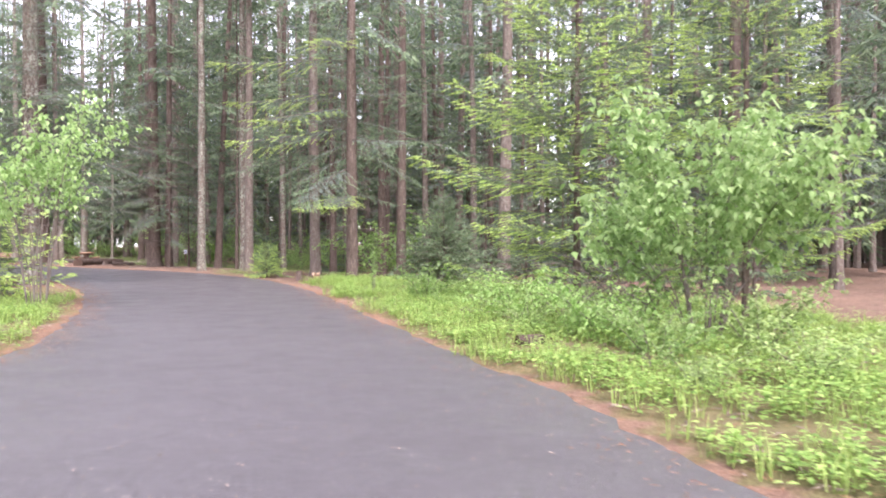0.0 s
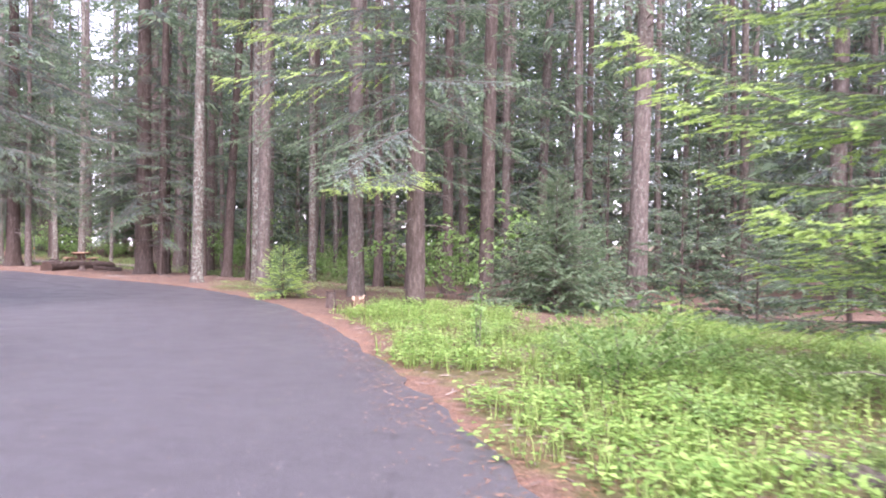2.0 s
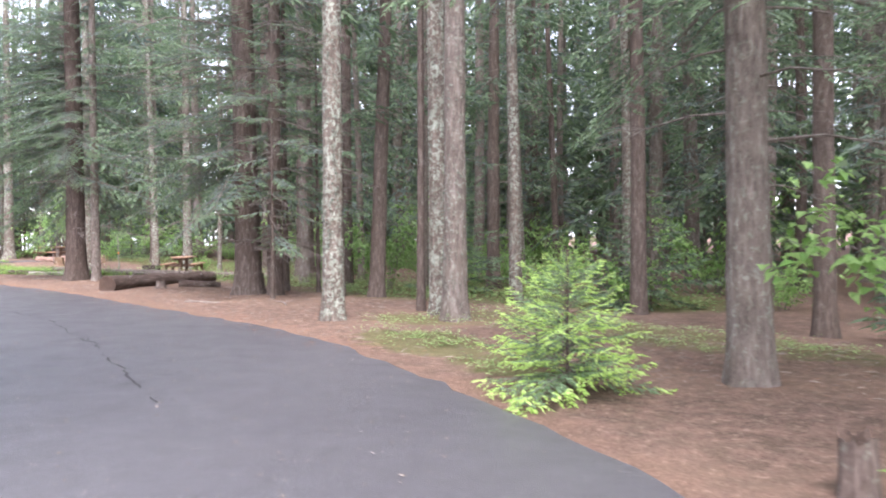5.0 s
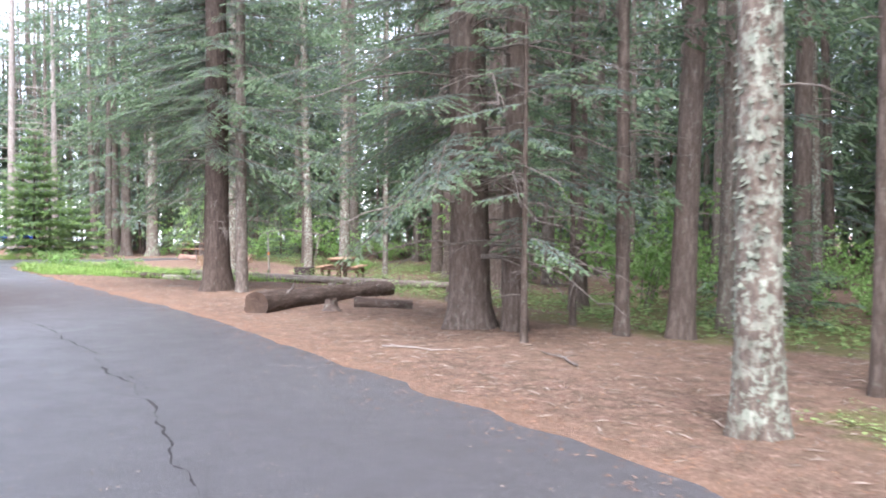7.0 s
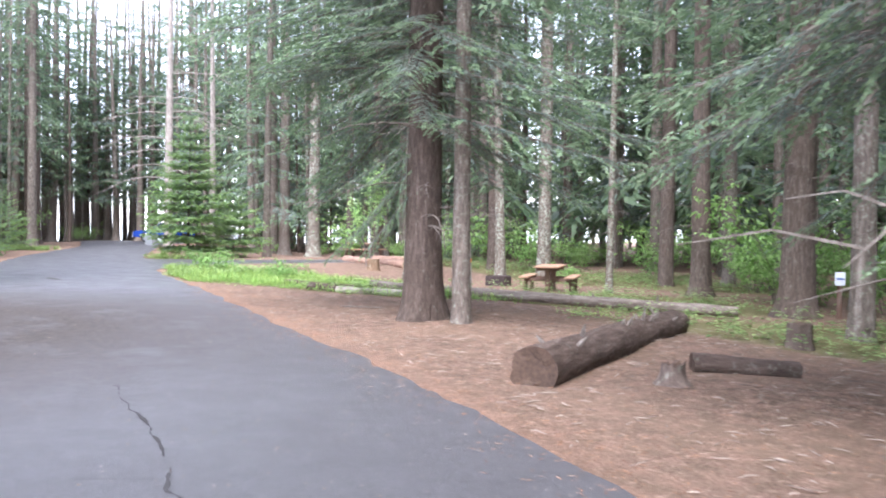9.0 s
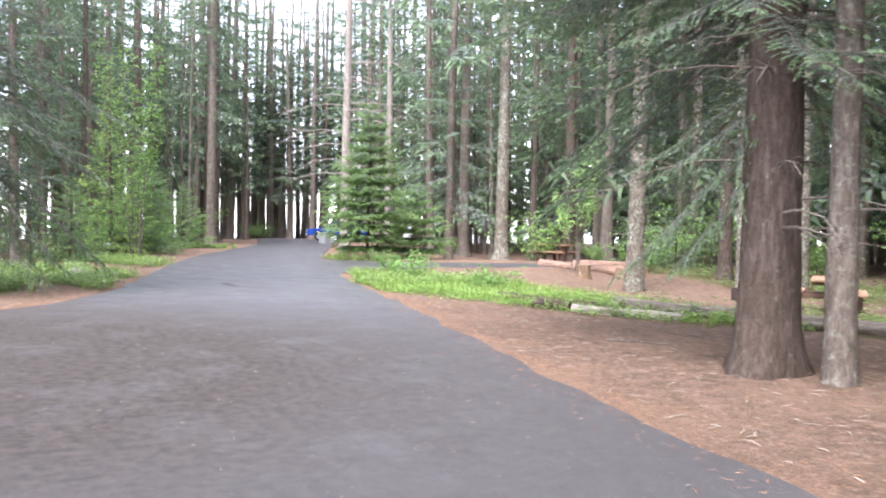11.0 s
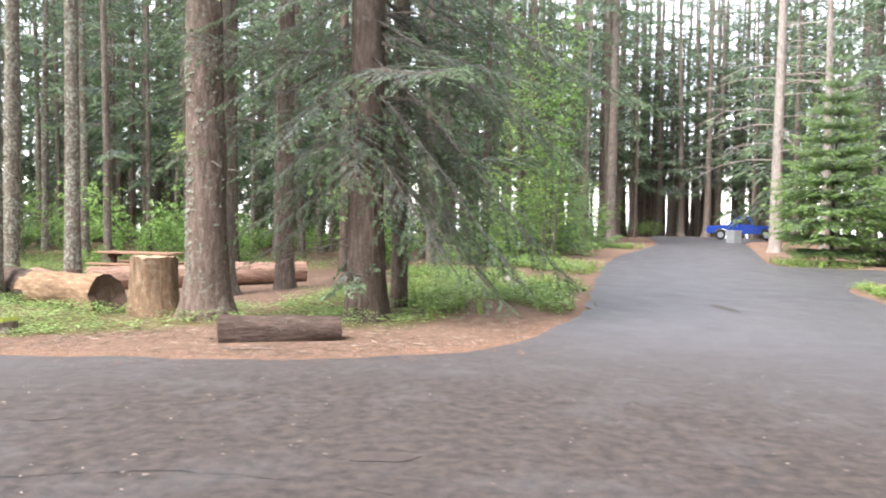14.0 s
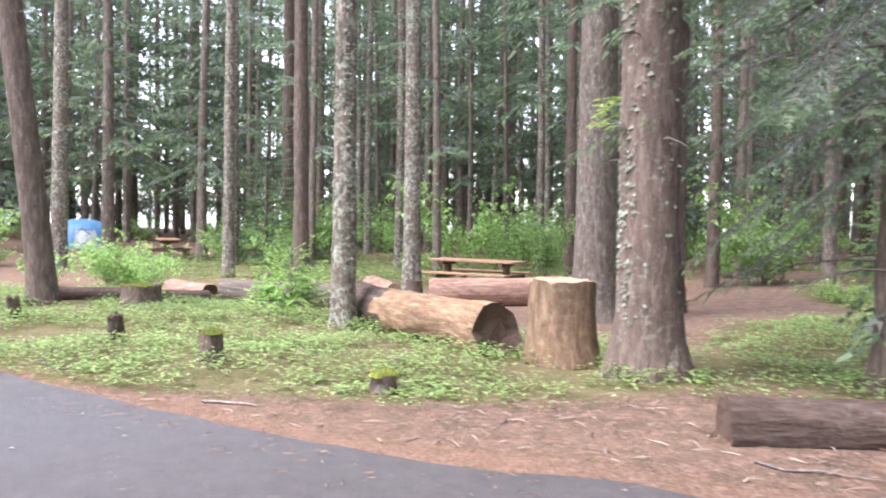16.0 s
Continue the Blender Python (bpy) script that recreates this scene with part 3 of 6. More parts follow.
def lichen_tufts(pile, rng, at, diam, height, count, way=None, top=7.0):
    """Ragged pale tufts standing off the bark, in clusters."""
    seed = rng.uniform(0, 50)
    left = count
    while left > 0:
        a = rng.uniform(0, math.tau) if way is None or rng.random() < 0.15 else rng.gauss(way, 0.55)
        h = rng.uniform(0.1, top)
        if noise.noise((math.cos(a) * 1.5 + seed, math.sin(a) * 1.5, h * 1.3)) < rng.uniform(-0.3, 0.3):
            continue
        left -= 1
        r = 0.5 * diam * ((1 - h / height) ** 0.75 if h > 1.3 else 1.0)
        c = at(h) + np.array((math.cos(a) * r, math.sin(a) * r, 0))
        s = rng.uniform(0.010, 0.040)
        out, side = np.array((math.cos(a), math.sin(a), 0)), np.array((-math.sin(a), math.cos(a), 0))
        lean = rng.uniform(-1, 1)
        pile.add([c + side * s - out * 0.015, c - side * s * 0.9 - out * 0.015 + (0, 0, 0.4 * s * lean), c + (0, 0, 1.1 * s) - out * 0.015, c + out * s * 0.9 + side * s * 0.5 * lean - (0, 0, 0.5 * s)], [(0, 1, 3), (1, 2, 3), (2, 0, 3)], 0)


def crown_mesh(pile, rng, at, diam, height, lo, hi, count, longest, kit, droop_low=0.5, taper=0.85, favour=None, shun=None):
    """Boughs from lo to hi up the trunk, longest low down, hanging more the lower they are; short on the shaded side that they shun."""
    for i in range(count):
        k = (i + rng.random()) / count
        h = lo + (hi - lo) * k
        size = longest * ((1 - k) ** taper * 0.92 + 0.08) * rng.uniform(0.6, 1.1)
        a = i * 2.39996 + rng.uniform(-0.5, 0.5)
        if favour is not None and rng.random() < 0.35:
            a = favour + rng.uniform(-0.7, 0.7)
        if shun is not None and math.cos(a - shun) > 0.3:
            size *= 0.35
        r = 0.4 * diam * (1 - h / height)
        c = at(h) + np.array([math.cos(a) * r, math.sin(a) * r, 0])
        put_bough(pile, kit[rng.randrange(len(kit))], c, a, rng.uniform(-0.45, 0.05) * droop_low * 2 * (1 - k) + 0.45 * k, rng.uniform(-0.35, 0.35), size / 2.0)


def conifer(name, label, x, y, diam, height=26, lean=(0, 0), bend=1.0, bark=None, low=None, low_count=0, low_long=2.5, top=10, top_count=46, top_long=3.0, dead=14, dead_long=1.2, dead_span=(1.5, 9),
            forked=False, needles=None, shoots=None, kit=None, top_kit=None, seed=0, group="", favour=None, droop=0.5, arms=(), sides=0, pale=None, tufts=0, tuft_way=None, arm_shoots=None, shun=None):
    rng = random.Random(seed or round(x * 31 + y * 17))
    tree = empty(name, x, y)
    at = stem_line(height, lean, bend, rng.uniform(0, 6))
    p = Pile()
    trunk_mesh(p, rng, diam, height, at, sides or (18 if diam > 0.3 else 10), 0.9 if diam >= 0.5 else 0.55)
    p.obj("trunk", [bark or BARK], tree, True)
    if tufts:
        p = Pile()
        lichen_tufts(p, random.Random(tufts), at, diam, height, tufts, tuft_way)
        tagged(p.obj("lichen", [LICHEN], tree), "pale grey-green lichen tufts", kind="stuff")
    if dead:
        p = Pile()
        dead_branches(p, rng, at, diam, height, *dead_span, dead, dead_long, 0, forked)
        tagged(p.obj("deadwood", [pale or DEADWOOD], tree), "bare dead limbs", kind="stuff")
    p = Pile()
    if low_count:
        crown_mesh(p, rng, at, diam, height, low[0], low[1], low_count, low_long, kit or SPRAY, droop, 0.5, favour, shun)
    if top_count:
        crown_mesh(p, rng, at, diam, height, top, height * 0.97, top_count, top_long, top_kit or MIDDLE)
    for h, way, size, pitch in arms:
        q = Pile() if arm_shoots else p
        put_bough(q, (kit or FINE)[rng.randrange(6)], at(h), radians(way), pitch, rng.uniform(-0.15, 0.15), size / 2.0)
        if arm_shoots:
            tagged(q.obj("bough", [DEADWOOD, needles or NEEDLES, arm_shoots], tree), "bough tipped with bright new shoots")
    if p.n:
        p.obj("crown", [DEADWOOD, needles or NEEDLES, shoots or TIPS_DULL], tree)
    return tagged(tree, label, "tree", group)


def young_fir(name, label, x, y, height, wide, boughs, shoots, needles=None, seed=1, z=None, kit=None, group="young firs", tiers=0.0, skirt=0.03):
    rng = random.Random(seed)
    tree = empty(name, x, y, z)
    at = stem_line(height, (rng.uniform(-0.02, 0.02), rng.uniform(-0.02, 0.02)), 0.2, seed)
    p = Pile()
    trunk_mesh(p, rng, 0.02 * height if height < 9 else 0.013 * height, height, at, 8, 0.2)
    p.obj("trunk", [BARK], tree, True)
    p = Pile()
    for i in range(boughs):
        k = (i + rng.random()) / boughs
        h = height * (skirt + (0.98 - skirt) * k ** 1.15)
        size = wide * ((1 - h / height) ** 0.8 + 0.05) * rng.uniform(0.72, 1.12)
        loose = 0.3
        if tiers:
            h, loose = tiers * round(h / tiers) + rng.uniform(-0.06, 0.06), 0.14
            size *= min(1.0, 0.45 + 2.4 * h / height)
        put_bough(p, (kit or FINE)[rng.randrange(6)], at(max(h, 0.15)), i * 2.39996 + rng.uniform(-0.3, 0.3), rng.uniform(-0.05, loose) + 0.5 * k, rng.uniform(-loose, loose), size / 2.0)
    p.obj("crown", [DEADWOOD, needles or NEEDLES, shoots], tree)
    return tagged(tree, label, "young tree", group)


# ---- broad-leaved shrubs and ground plants ----
def leaf(pile, at, d, size, wide, rng, slot=1):
    """A pointed leaf of four triangles' worth, folded along its rib."""
    d = d / np.linalg.norm(d)
    n = np.cross(d, (rng.uniform(-0.4, 0.4), rng.uniform(-0.4, 0.4), 1))
    n /= np.linalg.norm(n) + 1e-9
    tip = at + d * size + np.array((0, 0, -0.18 * size))
    mid = at + d * size * 0.45
    lift = np.array((0, 0, 0.12 * size))
    pile.add([at, mid + n * size * wide + lift, tip, mid - n * size * wide + lift], [(0, 1, 2), (0, 2, 3)], slot)


def shrub(name, label, x, y, tall, wide, stems, leaves, size, mat, seed, z=None, bare=0.15, arch=0.5, category="shrub", group="", narrow=0.32, hang=0.5, ragged=0.0):
    rng = random.Random(seed)
    tree = empty(name, x, y, z)
    wood, green = Pile(), Pile()
    for i in range(stems):
        a = i * 2.4 + rng.uniform(-0.5, 0.5)
        reach, up = wide * rng.uniform(0.35, 1.0 + ragged), tall * rng.uniform(0.55 - 0.5 * ragged, 1.0)
        d = np.array([math.cos(a), math.sin(a), 0])
        pts = [d * 0.12 * wide + d * reach * s ** (1 + arch) + np.array((rng.uniform(-1, 1) * 0.05 * wide * s, rng.uniform(-1, 1) * 0.05 * wide * s, up * s ** (1 - 0.4 * arch) - 0.05)) for s in (0, 0.25, 0.5, 0.75, 1)]
        w = 0.006 + 0.0022 * tall
        wood.tube(pts, [w, w * 0.8, w * 0.6, w * 0.4, w * 0.2], 4)
        for j in range(leaves):
            s = bare + (1 - bare) * rng.random() ** 0.8
            q = pts[min(3, int(s * 4))] + (pts[min(3, int(s * 4)) + 1] - pts[min(3, int(s * 4))]) * (s * 4 - min(3, int(s * 4)))
            o = np.array([rng.gauss(0, 1), rng.gauss(0, 1), rng.gauss(0, 0.8)]) * 0.13 * wide * (0.35 + 0.65 * s)
            twig = q + o
            if j % 8 == 0:
                wood.tube([q, twig], [w * 0.25, w * 0.08], 3)
            for _ in range(3):
                b = rng.uniform(0, math.tau)
                leaf(green, twig + np.array([rng.uniform(-1, 1), rng.uniform(-1, 1), rng.uniform(-0.5, 0.5)]) * size * 0.6, np.array([math.cos(b), math.sin(b), rng.uniform(-0.5, 0.25) - hang * rng.random()]), size * rng.uniform(0.6, 1.2), narrow, rng, 0)
    wood.obj("branchwork", [DEADWOOD], tree)
    green.obj("foliage", [mat], tree)
    return tagged(tree, label, category, group)


def scatter(count, boxes, accept, seed):
    """Points in boxes of the plan (x0, y0, x1, y1), taken by the chance that accept gives."""
    rng = np.random.default_rng(seed)
    area = np.array([(b[2] - b[0]) * (b[3] - b[1]) for b in boxes])
    which = rng.choice(len(boxes), count, p=area / area.sum())
    b = np.array(boxes)[which]
    p = b[:, :2] + rng.random((count, 2)) * (b[:, 2:] - b[:, :2])
    gap = road_gap(p)
    keep = rng.random(count) < accept(p, gap)
    p, gap = p[keep], gap[keep]
    return p, heights(p, gap), gap


def ground_plants(name, label, count, boxes, mat, size, tall, seed, leaves=6, blades=False, accept=None):
    p, z, gap = scatter(count, boxes, accept or (lambda q, g: growth(q, g) * smooth(-0.55, 0.2, rumple(q, 0.8, 11) + 0.6 * rumple(q, 2.3, 12))), seed)
    if not len(p):
        return
    rng = np.random.default_rng(seed + 1)
    n = len(p)
    reps = n * leaves
    base = np.repeat(np.c_[p, z], leaves, 0)
    a = rng.uniform(0, math.tau, reps)
    k = rng.uniform(0.55, 1.25, reps)[:, None]
    d = np.c_[np.cos(a), np.sin(a), np.zeros(reps)]
    nrm = np.c_[-np.sin(a), np.cos(a), np.zeros(reps)]
    up = np.array((0, 0, 1.0))
    if blades:
        root = base + d * rng.uniform(0, 0.06, reps)[:, None]
        h = tall * k
        tip = root + up * h + d * h * rng.uniform(0.2, 0.8, reps)[:, None]
        mid = root + up * h * 0.6 + d * h * 0.15
        w = size * k
        v = np.stack([root - nrm * w, root + nrm * w, mid + nrm * w * 0.7, mid - nrm * w * 0.7, tip], 1).reshape(-1, 3)
        o = np.arange(reps)[:, None] * 5
        f = (o + [0, 1, 2, 3]).tolist() + (o + [3, 2, 4]).tolist()
    else:
        lift = tall * rng.uniform(0.15, 1.0, reps)[:, None] * np.repeat(np.clip(0.75 + 0.9 * rumple(p, 0.9, 41), 0.25, 1.6), leaves)[:, None]
        s = size * k
        root = base + up * lift + d * rng.uniform(0.0, 0.10, reps)[:, None]
        tip = root + d * s * 1.3 + up * rng.uniform(-0.35, 0.25, reps)[:, None] * s
        mid = root + d * s * 0.6 + up * 0.1 * s
        v = np.stack([root, mid + nrm * s * 0.5, tip, mid - nrm * s * 0.5], 1).reshape(-1, 3)
        o = np.arange(reps)[:, None] * 4
        f = (o + [0, 1, 2]).tolist() + (o + [0, 2, 3]).tolist()
    tagged(mesh_object(name, v, f, [mat]), label, "plants", kind="stuff")


# ---- wood on the ground ----
def log(name, label, a, b, diam, bark, end, seed, z=None, sink=0.06, snags=0, bare=None, sides=18, hollow=0.0, lip=0.0):
    """A round log from a to b with uneven sides and sawn ends."""
    rng = random.Random(seed)
    ax, ay = a
    length = math.hypot(b[0] - ax, b[1] - ay)
    thing = empty(name, ax, ay, 0.0, math.degrees(math.atan2(b[1] - ay, b[0] - ax)))
    z0, z1 = ground_z(*a), ground_z(*b)
    n = max(8, round(length / 0.16))
    v, slots = [], []
    for i in range(n + 1):
        s = i / n
        zc = (z0 if z is None else z) * (1 - s) + (z1 if z is None else z) * s + 0.5 * diam - sink
        for k in range(sides):
            t = k * math.tau / sides
            r = 0.5 * diam * (1 - 0.12 * s) * (1 + 0.17 * noise.noise((math.cos(t) * 1.5 + seed, math.sin(t) * 1.5, s * length * 0.9)) + 0.10 * noise.noise((math.cos(t) * 5 + seed, math.sin(t) * 5, s * length * 3)))
            edge = 0.02 * noise.noise((math.cos(t) * 3, math.sin(t) * 3, seed)) if i in (0, n) else 0
            if lip and i == n and math.sin(t) < -0.05:
                edge += lip * (0.6 + 0.5 * noise.noise((t * 2, seed, 1)))
            v.append((s * length + edge, r * math.cos(t), zc + r * math.sin(t)))
    f = [(i * sides + k, (i + 1) * sides + k, (i + 1) * sides + (k + 1) % sides, i * sides + (k + 1) % sides) for i in range(n) for k in range(sides)]
    if bare:
        slots = [1 if i / n > bare + 0.12 * noise.noise((k * 0.6, seed, 0)) else 0 for i in range(n) for k in range(sides)]
    mesh_object("bark", v, f, [bark] + ([LOG_BARE] if bare else []), thing, slots or None, True)
    for i, shift in ((0, -1), (n, 1)):
        ring = v[i * sides:(i + 1) * sides]
        c = np.mean(ring, 0) + np.array((-(0.015 + hollow) * shift, 0, 0))
        inner = [tuple(c + (np.array(q) - c) * 0.55 + np.array((-0.012 * shift * rng.random(), 0, 0))) for q in ring]
        fs = [(k, (k + 1) % sides, sides + (k + 1) % sides, sides + k) for k in range(sides)] + [tuple(range(sides, 2 * sides))]
        mesh_object("cut_end", ring + inner, fs, [end], thing)
    for _ in range(snags):
        s = rng.uniform(0.1, 0.95)
        t = rng.uniform(0.5, 2.6)
        p = Pile()
        zc = z0 * (1 - s) + z1 * s + 0.5 * diam - sink
        q = np.array((s * length, 0.45 * diam * math.cos(t), zc + 0.45 * diam * math.sin(t)))
        d = np.array((rng.uniform(-0.3, 0.3), math.cos(t), math.sin(t))) * rng.uniform(0.07, 0.18)
        p.tube([q, q + d * 0.6, q + d], [0.03, 0.022, 0.008], 5)
        p.obj("branch_stub", [DEADWOOD], thing)
    return tagged(thing, label, "log")


def stump(name, label, x, y, diam, tall, bark, top, seed, lean=(0, 0), moss=False, flare=0.25, z=None, jag=0.05):
    thing = empty(name, x, y, z)
    rng = random.Random(seed)
    sides, hs = 30, (-0.12, 0.0, 0.08, 0.2, 0.4, 0.7, 1.0)
    v = []
    for h in hs:
        hh = h * tall if h > 0 else h
        for k in range(sides):
            t = k * math.tau / sides
            r = 0.5 * diam * (1 + flare * (1 - max(h, 0)) ** 3 + 0.10 * noise.noise((math.cos(t) * 1.4 + seed, math.sin(t) * 1.4, h)) + 0.09 * noise.noise((math.cos(t) * 6 + seed, math.sin(t) * 6, h * 0.8)))
            chip = jag * tall * (noise.noise((math.cos(t) * 2 + seed, math.sin(t) * 2, 3)) + 0.6 * noise.noise((math.cos(t) * 7 + seed, math.sin(t) * 7, 5))) if h == 1.0 else 0
            v.append((r * math.cos(t) + lean[0] * hh, r * math.sin(t) + lean[1] * hh, hh + chip))
    n = len(hs)
    f = [(i * sides + k, i * sides + (k + 1) % sides, (i + 1) * sides + (k + 1) % sides, (i + 1) * sides + k) for i in range(n - 1) for k in range(sides)]
    mesh_object("bark", v, f, [bark], thing, None, True)
    ring = v[-sides:]
    c = np.mean(ring, 0) - np.array((0, 0, 0.02))
    inner = [tuple(c + (np.array(q) - c) * 0.5 + np.array((0, 0, -0.02 * rng.random()))) for q in ring]
    mesh_object("cut_top", ring + inner, [(k, (k + 1) % sides, sides + (k + 1) % sides, sides + k) for k in range(sides)] + [tuple(range(sides, 2 * sides))], [top], thing)
    if moss:
        p = Pile()
        for k in range(34):
            a, r = rng.uniform(0, math.tau), 0.5 * diam * math.sqrt(rng.random())
            q = np.array((r * math.cos(a) + lean[0] * tall, r * math.sin(a) + lean[1] * tall, tall))
            s = rng.uniform(0.03, 0.07)
            p.add([q + (s, 0, -0.01), q + (-s * 0.5, s * 0.8, -0.01), q + (-s * 0.5, -s * 0.8, -0.01), q + (0, 0, s * 0.7)], [(0, 1, 3), (1, 2, 3), (2, 0, 3)], 0)
        tagged(p.obj("moss", [MOSS], thing), "yellow-green moss cushion")
    return tagged(thing, label, "stump")


# ---- picnic tables ----
def plank(bm, size, at, turn=None, bevel=0.006):
    r = bmesh.ops.create_cube(bm, size=1.0)
    m = Matrix.Translation(at) @ (turn or Matrix.Identity(4)) @ Matrix.Diagonal((*size, 1))
    bmesh.ops.transform(bm, matrix=m, verts=r["verts"])
    es = list({e for v in r["verts"] for e in v.link_edges})
    bmesh.ops.bevel(bm, geom=es, offset=bevel, segments=1, affect="EDGES")


def picnic_table(label, x, y, turn, length=1.85, z=None):
    t = empty("picnic_table", x, y, z, turn)
    for i in range(4):
        bm = bmesh.new()
        plank(bm, (length, 0.175, 0.05), (0, (i - 1.5) * 0.18, 0.74))
        part("top_board", bm, TABLE_WOOD, t)
    for side in (-1, 1):
        for i in range(2):
            bm = bmesh.new()
            plank(bm, (length, 0.14, 0.05), (0, side * (0.66 + 0.145 * i - 0.07), 0.44))
            part("bench_board", bm, TABLE_WOOD, t)
    for end in (-1, 1):
        ex = end * (length / 2 - 0.36)
        bm = bmesh.new()
        plank(bm, (0.13, 0.15, 0.70), (ex, 0, 0.355))
        part("post", bm, TABLE_DARK, t)
        bm = bmesh.new()
        plank(bm, (0.09, 0.66, 0.09), (ex, 0, 0.665))
        part("top_bearer", bm, TABLE_DARK, t)
        bm = bmesh.new()
        plank(bm, (0.09, 1.40, 0.09), (ex + 0.11, 0, 0.36))
        part("bench_bearer", bm, TABLE_DARK, t)
        for side in (-1, 1):
            bm = bmesh.new()
            plank(bm, (0.11, 0.11, 0.40), (ex + 0.11, side * 0.66, 0.17))
            part("bench_leg", bm, TABLE_DARK, t)
    return tagged(t, label, "picnic table", "picnic tables")


# ---- the trees beside the road ----
FIR = "tall brown-barked fir with drooping green boughs"
POLE = "tall straight conifer with a bare brown trunk"
PALE = "slender conifer with pale lichen on its bark"

conifer("fir_tree", "big dark-trunked fir with low drooping boughs beside the road", -32.55, 41.6, 0.58, 27, (-0.004, 0.0), 0.6, BARK_DARK, (3.7, 9.5), 112, 4.4, 9, 36, 4.2, 34, 1.5, (1.4, 5), True, NEEDLES_BLUE, TIPS_DULL, LONG, MIDDLE, favour=radians(195), shun=radians(290), arms=((3.6, 326, 1.6, -0.4), (4.2, 312, 1.8, -0.3), (4.6, 340, 1.9, -0.3), (5.2, 322, 2.0, -0.2), (3.4, 350, 1.6, -0.5), (4.0, 302, 1.5, -0.4), (5.8, 335, 2.0, -0.2), (2.4, 225, 1.9, -0.7), (2.2, 240, 1.7, -0.8), (2.0, 212, 1.6, -0.7), (2.6, 232, 2.0, -0.8), (2.9, 226, 1.7, -0.45), (2.7, 246, 1.4, -0.5), (2.6, 205, 1.5, -0.5), (4.4, 222, 3.2, -0.15), (4.6, 230, 3.5, -0.12), (5.2, 212, 3.8, -0.1), (4.9, 198, 4.2, -0.18), (5.4, 225, 4.4, -0.15), (5.9, 205, 4.6, -0.12), (6.3, 220, 4.6, -0.1), (6.8, 196, 4.6, -0.08), (7.2, 214, 4.4, -0.08), (7.7, 228, 4.4, -0.05), (8.2, 203, 4.2, -0.05), (5.6, 182, 4.4, -0.15), (6.6, 175, 4.4, -0.1), (3.2, 20, 4.2, -0.2), (3.5, 45, 4.4, -0.15), (3.0, 75, 4.0, -0.25), (3.8, 10, 4.0, -0.1), (3.4, 150, 3.6, -0.25), (3.2, 120, 3.8, -0.25)))
conifer("fir_tree", "thin brown conifer grown against a big fir", -31.95, 41.85, 0.28, 22, (0.004, 0.004), 0.4, BARK_GREY, (5, 10), 14, 2.2, 10, 30, 2.4, 8, 0.8)
conifer("fir_tree", "stout brown fir with many dead lower limbs", -23.6, 40.3, 0.60, 28, (0, 0), 0.4, BARK, (2.4, 8.5), 62, 3.9, 7, 44, 3.8, 70, 2.8, (1.0, 7), True, NEEDLES_BLUE, TIPS_DULL, LONG, droop=0.75, favour=radians(200))
conifer("fir_tree", "brown conifer close behind a stout fir", -22.8, 40.45, 0.34, 25, (0.004, 0), 0.5, BARK, (2.2, 7), 20, 2.6, 7, 34, 2.6, 34, 2.2, (1.0, 6), True, NEEDLES_BLUE, kit=FINE)
conifer("fir_tree", POLE, -24.2, 42.2, 0.17, 17, (0, 0), 0.6, BARK, (3, 8), 12, 1.6, 8, 24, 1.6, 16, 0.9)
conifer("fir_tree", "young thin dead-branched conifer in needle litter", -22.8, 41.9, 0.10, 9, (0, 0), 0.5, BARK, (3, 8), 16, 1.1, 5, 0, 1, 26, 0.7, (0.6, 5), True)
conifer("fir_tree", "knee-thin sapling trunk in needle litter", -21.8, 39.4, 0.08, 7, (0, 0), 0.5, BARK, (1.2, 6.5), 22, 1.4, 5, 0, 1, 22, 0.6, (0.5, 4), True, NEEDLES_BLUE, kit=FINE)
conifer("lichen_tree", "slender leaning conifer crusted with pale lichen", -17.55, 36.6, 0.33, 25, (-0.020, 0.010), 0.8, BARK_LICHEN, (7, 12), 10, 2.0, 12, 36, 2.6, 12, 0.5, (2, 8), tufts=1300)
conifer("fir_tree", "dark leaning conifer beside the lane", -21.0, 41.9, 0.36, 24, (0.045, 0.02), 0.5, BARK, (5, 10), 14, 2.4, 10, 34, 2.8, 22, 1.4)
conifer("fir_tree", POLE, -21.6, 41.3, 0.20, 20, (0, 0), 0.5, BARK, (4, 9), 12, 2.0, 9, 26, 2.2, 14, 1.0)
conifer("lichen_tree", PALE, -16.9, 38.5, 0.36, 26, (0.004, 0), 0.5, BARK_LICHEN, (8, 12), 8, 2.0, 12, 36, 2.8, 16, 0.6, tufts=800)
conifer("fir_tree", POLE, -17.45, 38.8, 0.15, 16, (0, 0), 0.5, BARK, None, 0, 1, 8, 26, 1.8, 12, 0.6)
conifer("lichen_tree", "sturdy conifer with knobbly grey bark", -16.05, 37.8, 0.38, 26, (0, 0), 0.4, BARK_GREY, (8, 12), 8, 2.0, 12, 36, 2.8, 20, 0.5, tufts=600)
conifer("fir_tree", "fir with one long bough of bright new shoots", -10.6, 34.4, 0.40, 26, (-0.004, 0), 0.4, BARK_GREY, (3.4, 9), 30, 3.4, 9, 36, 3.2, 26, 1.8, (1.5, 8), True, NEEDLES, TIPS_DULL, LONG, SPRAY, favour=radians(230))
conifer("fir_tree", POLE, -12.1, 39.9, 0.27, 22, (0, 0), 0.5, BARK, (4, 9), 14, 2.2, 9, 30, 2.4, 16, 1.0)
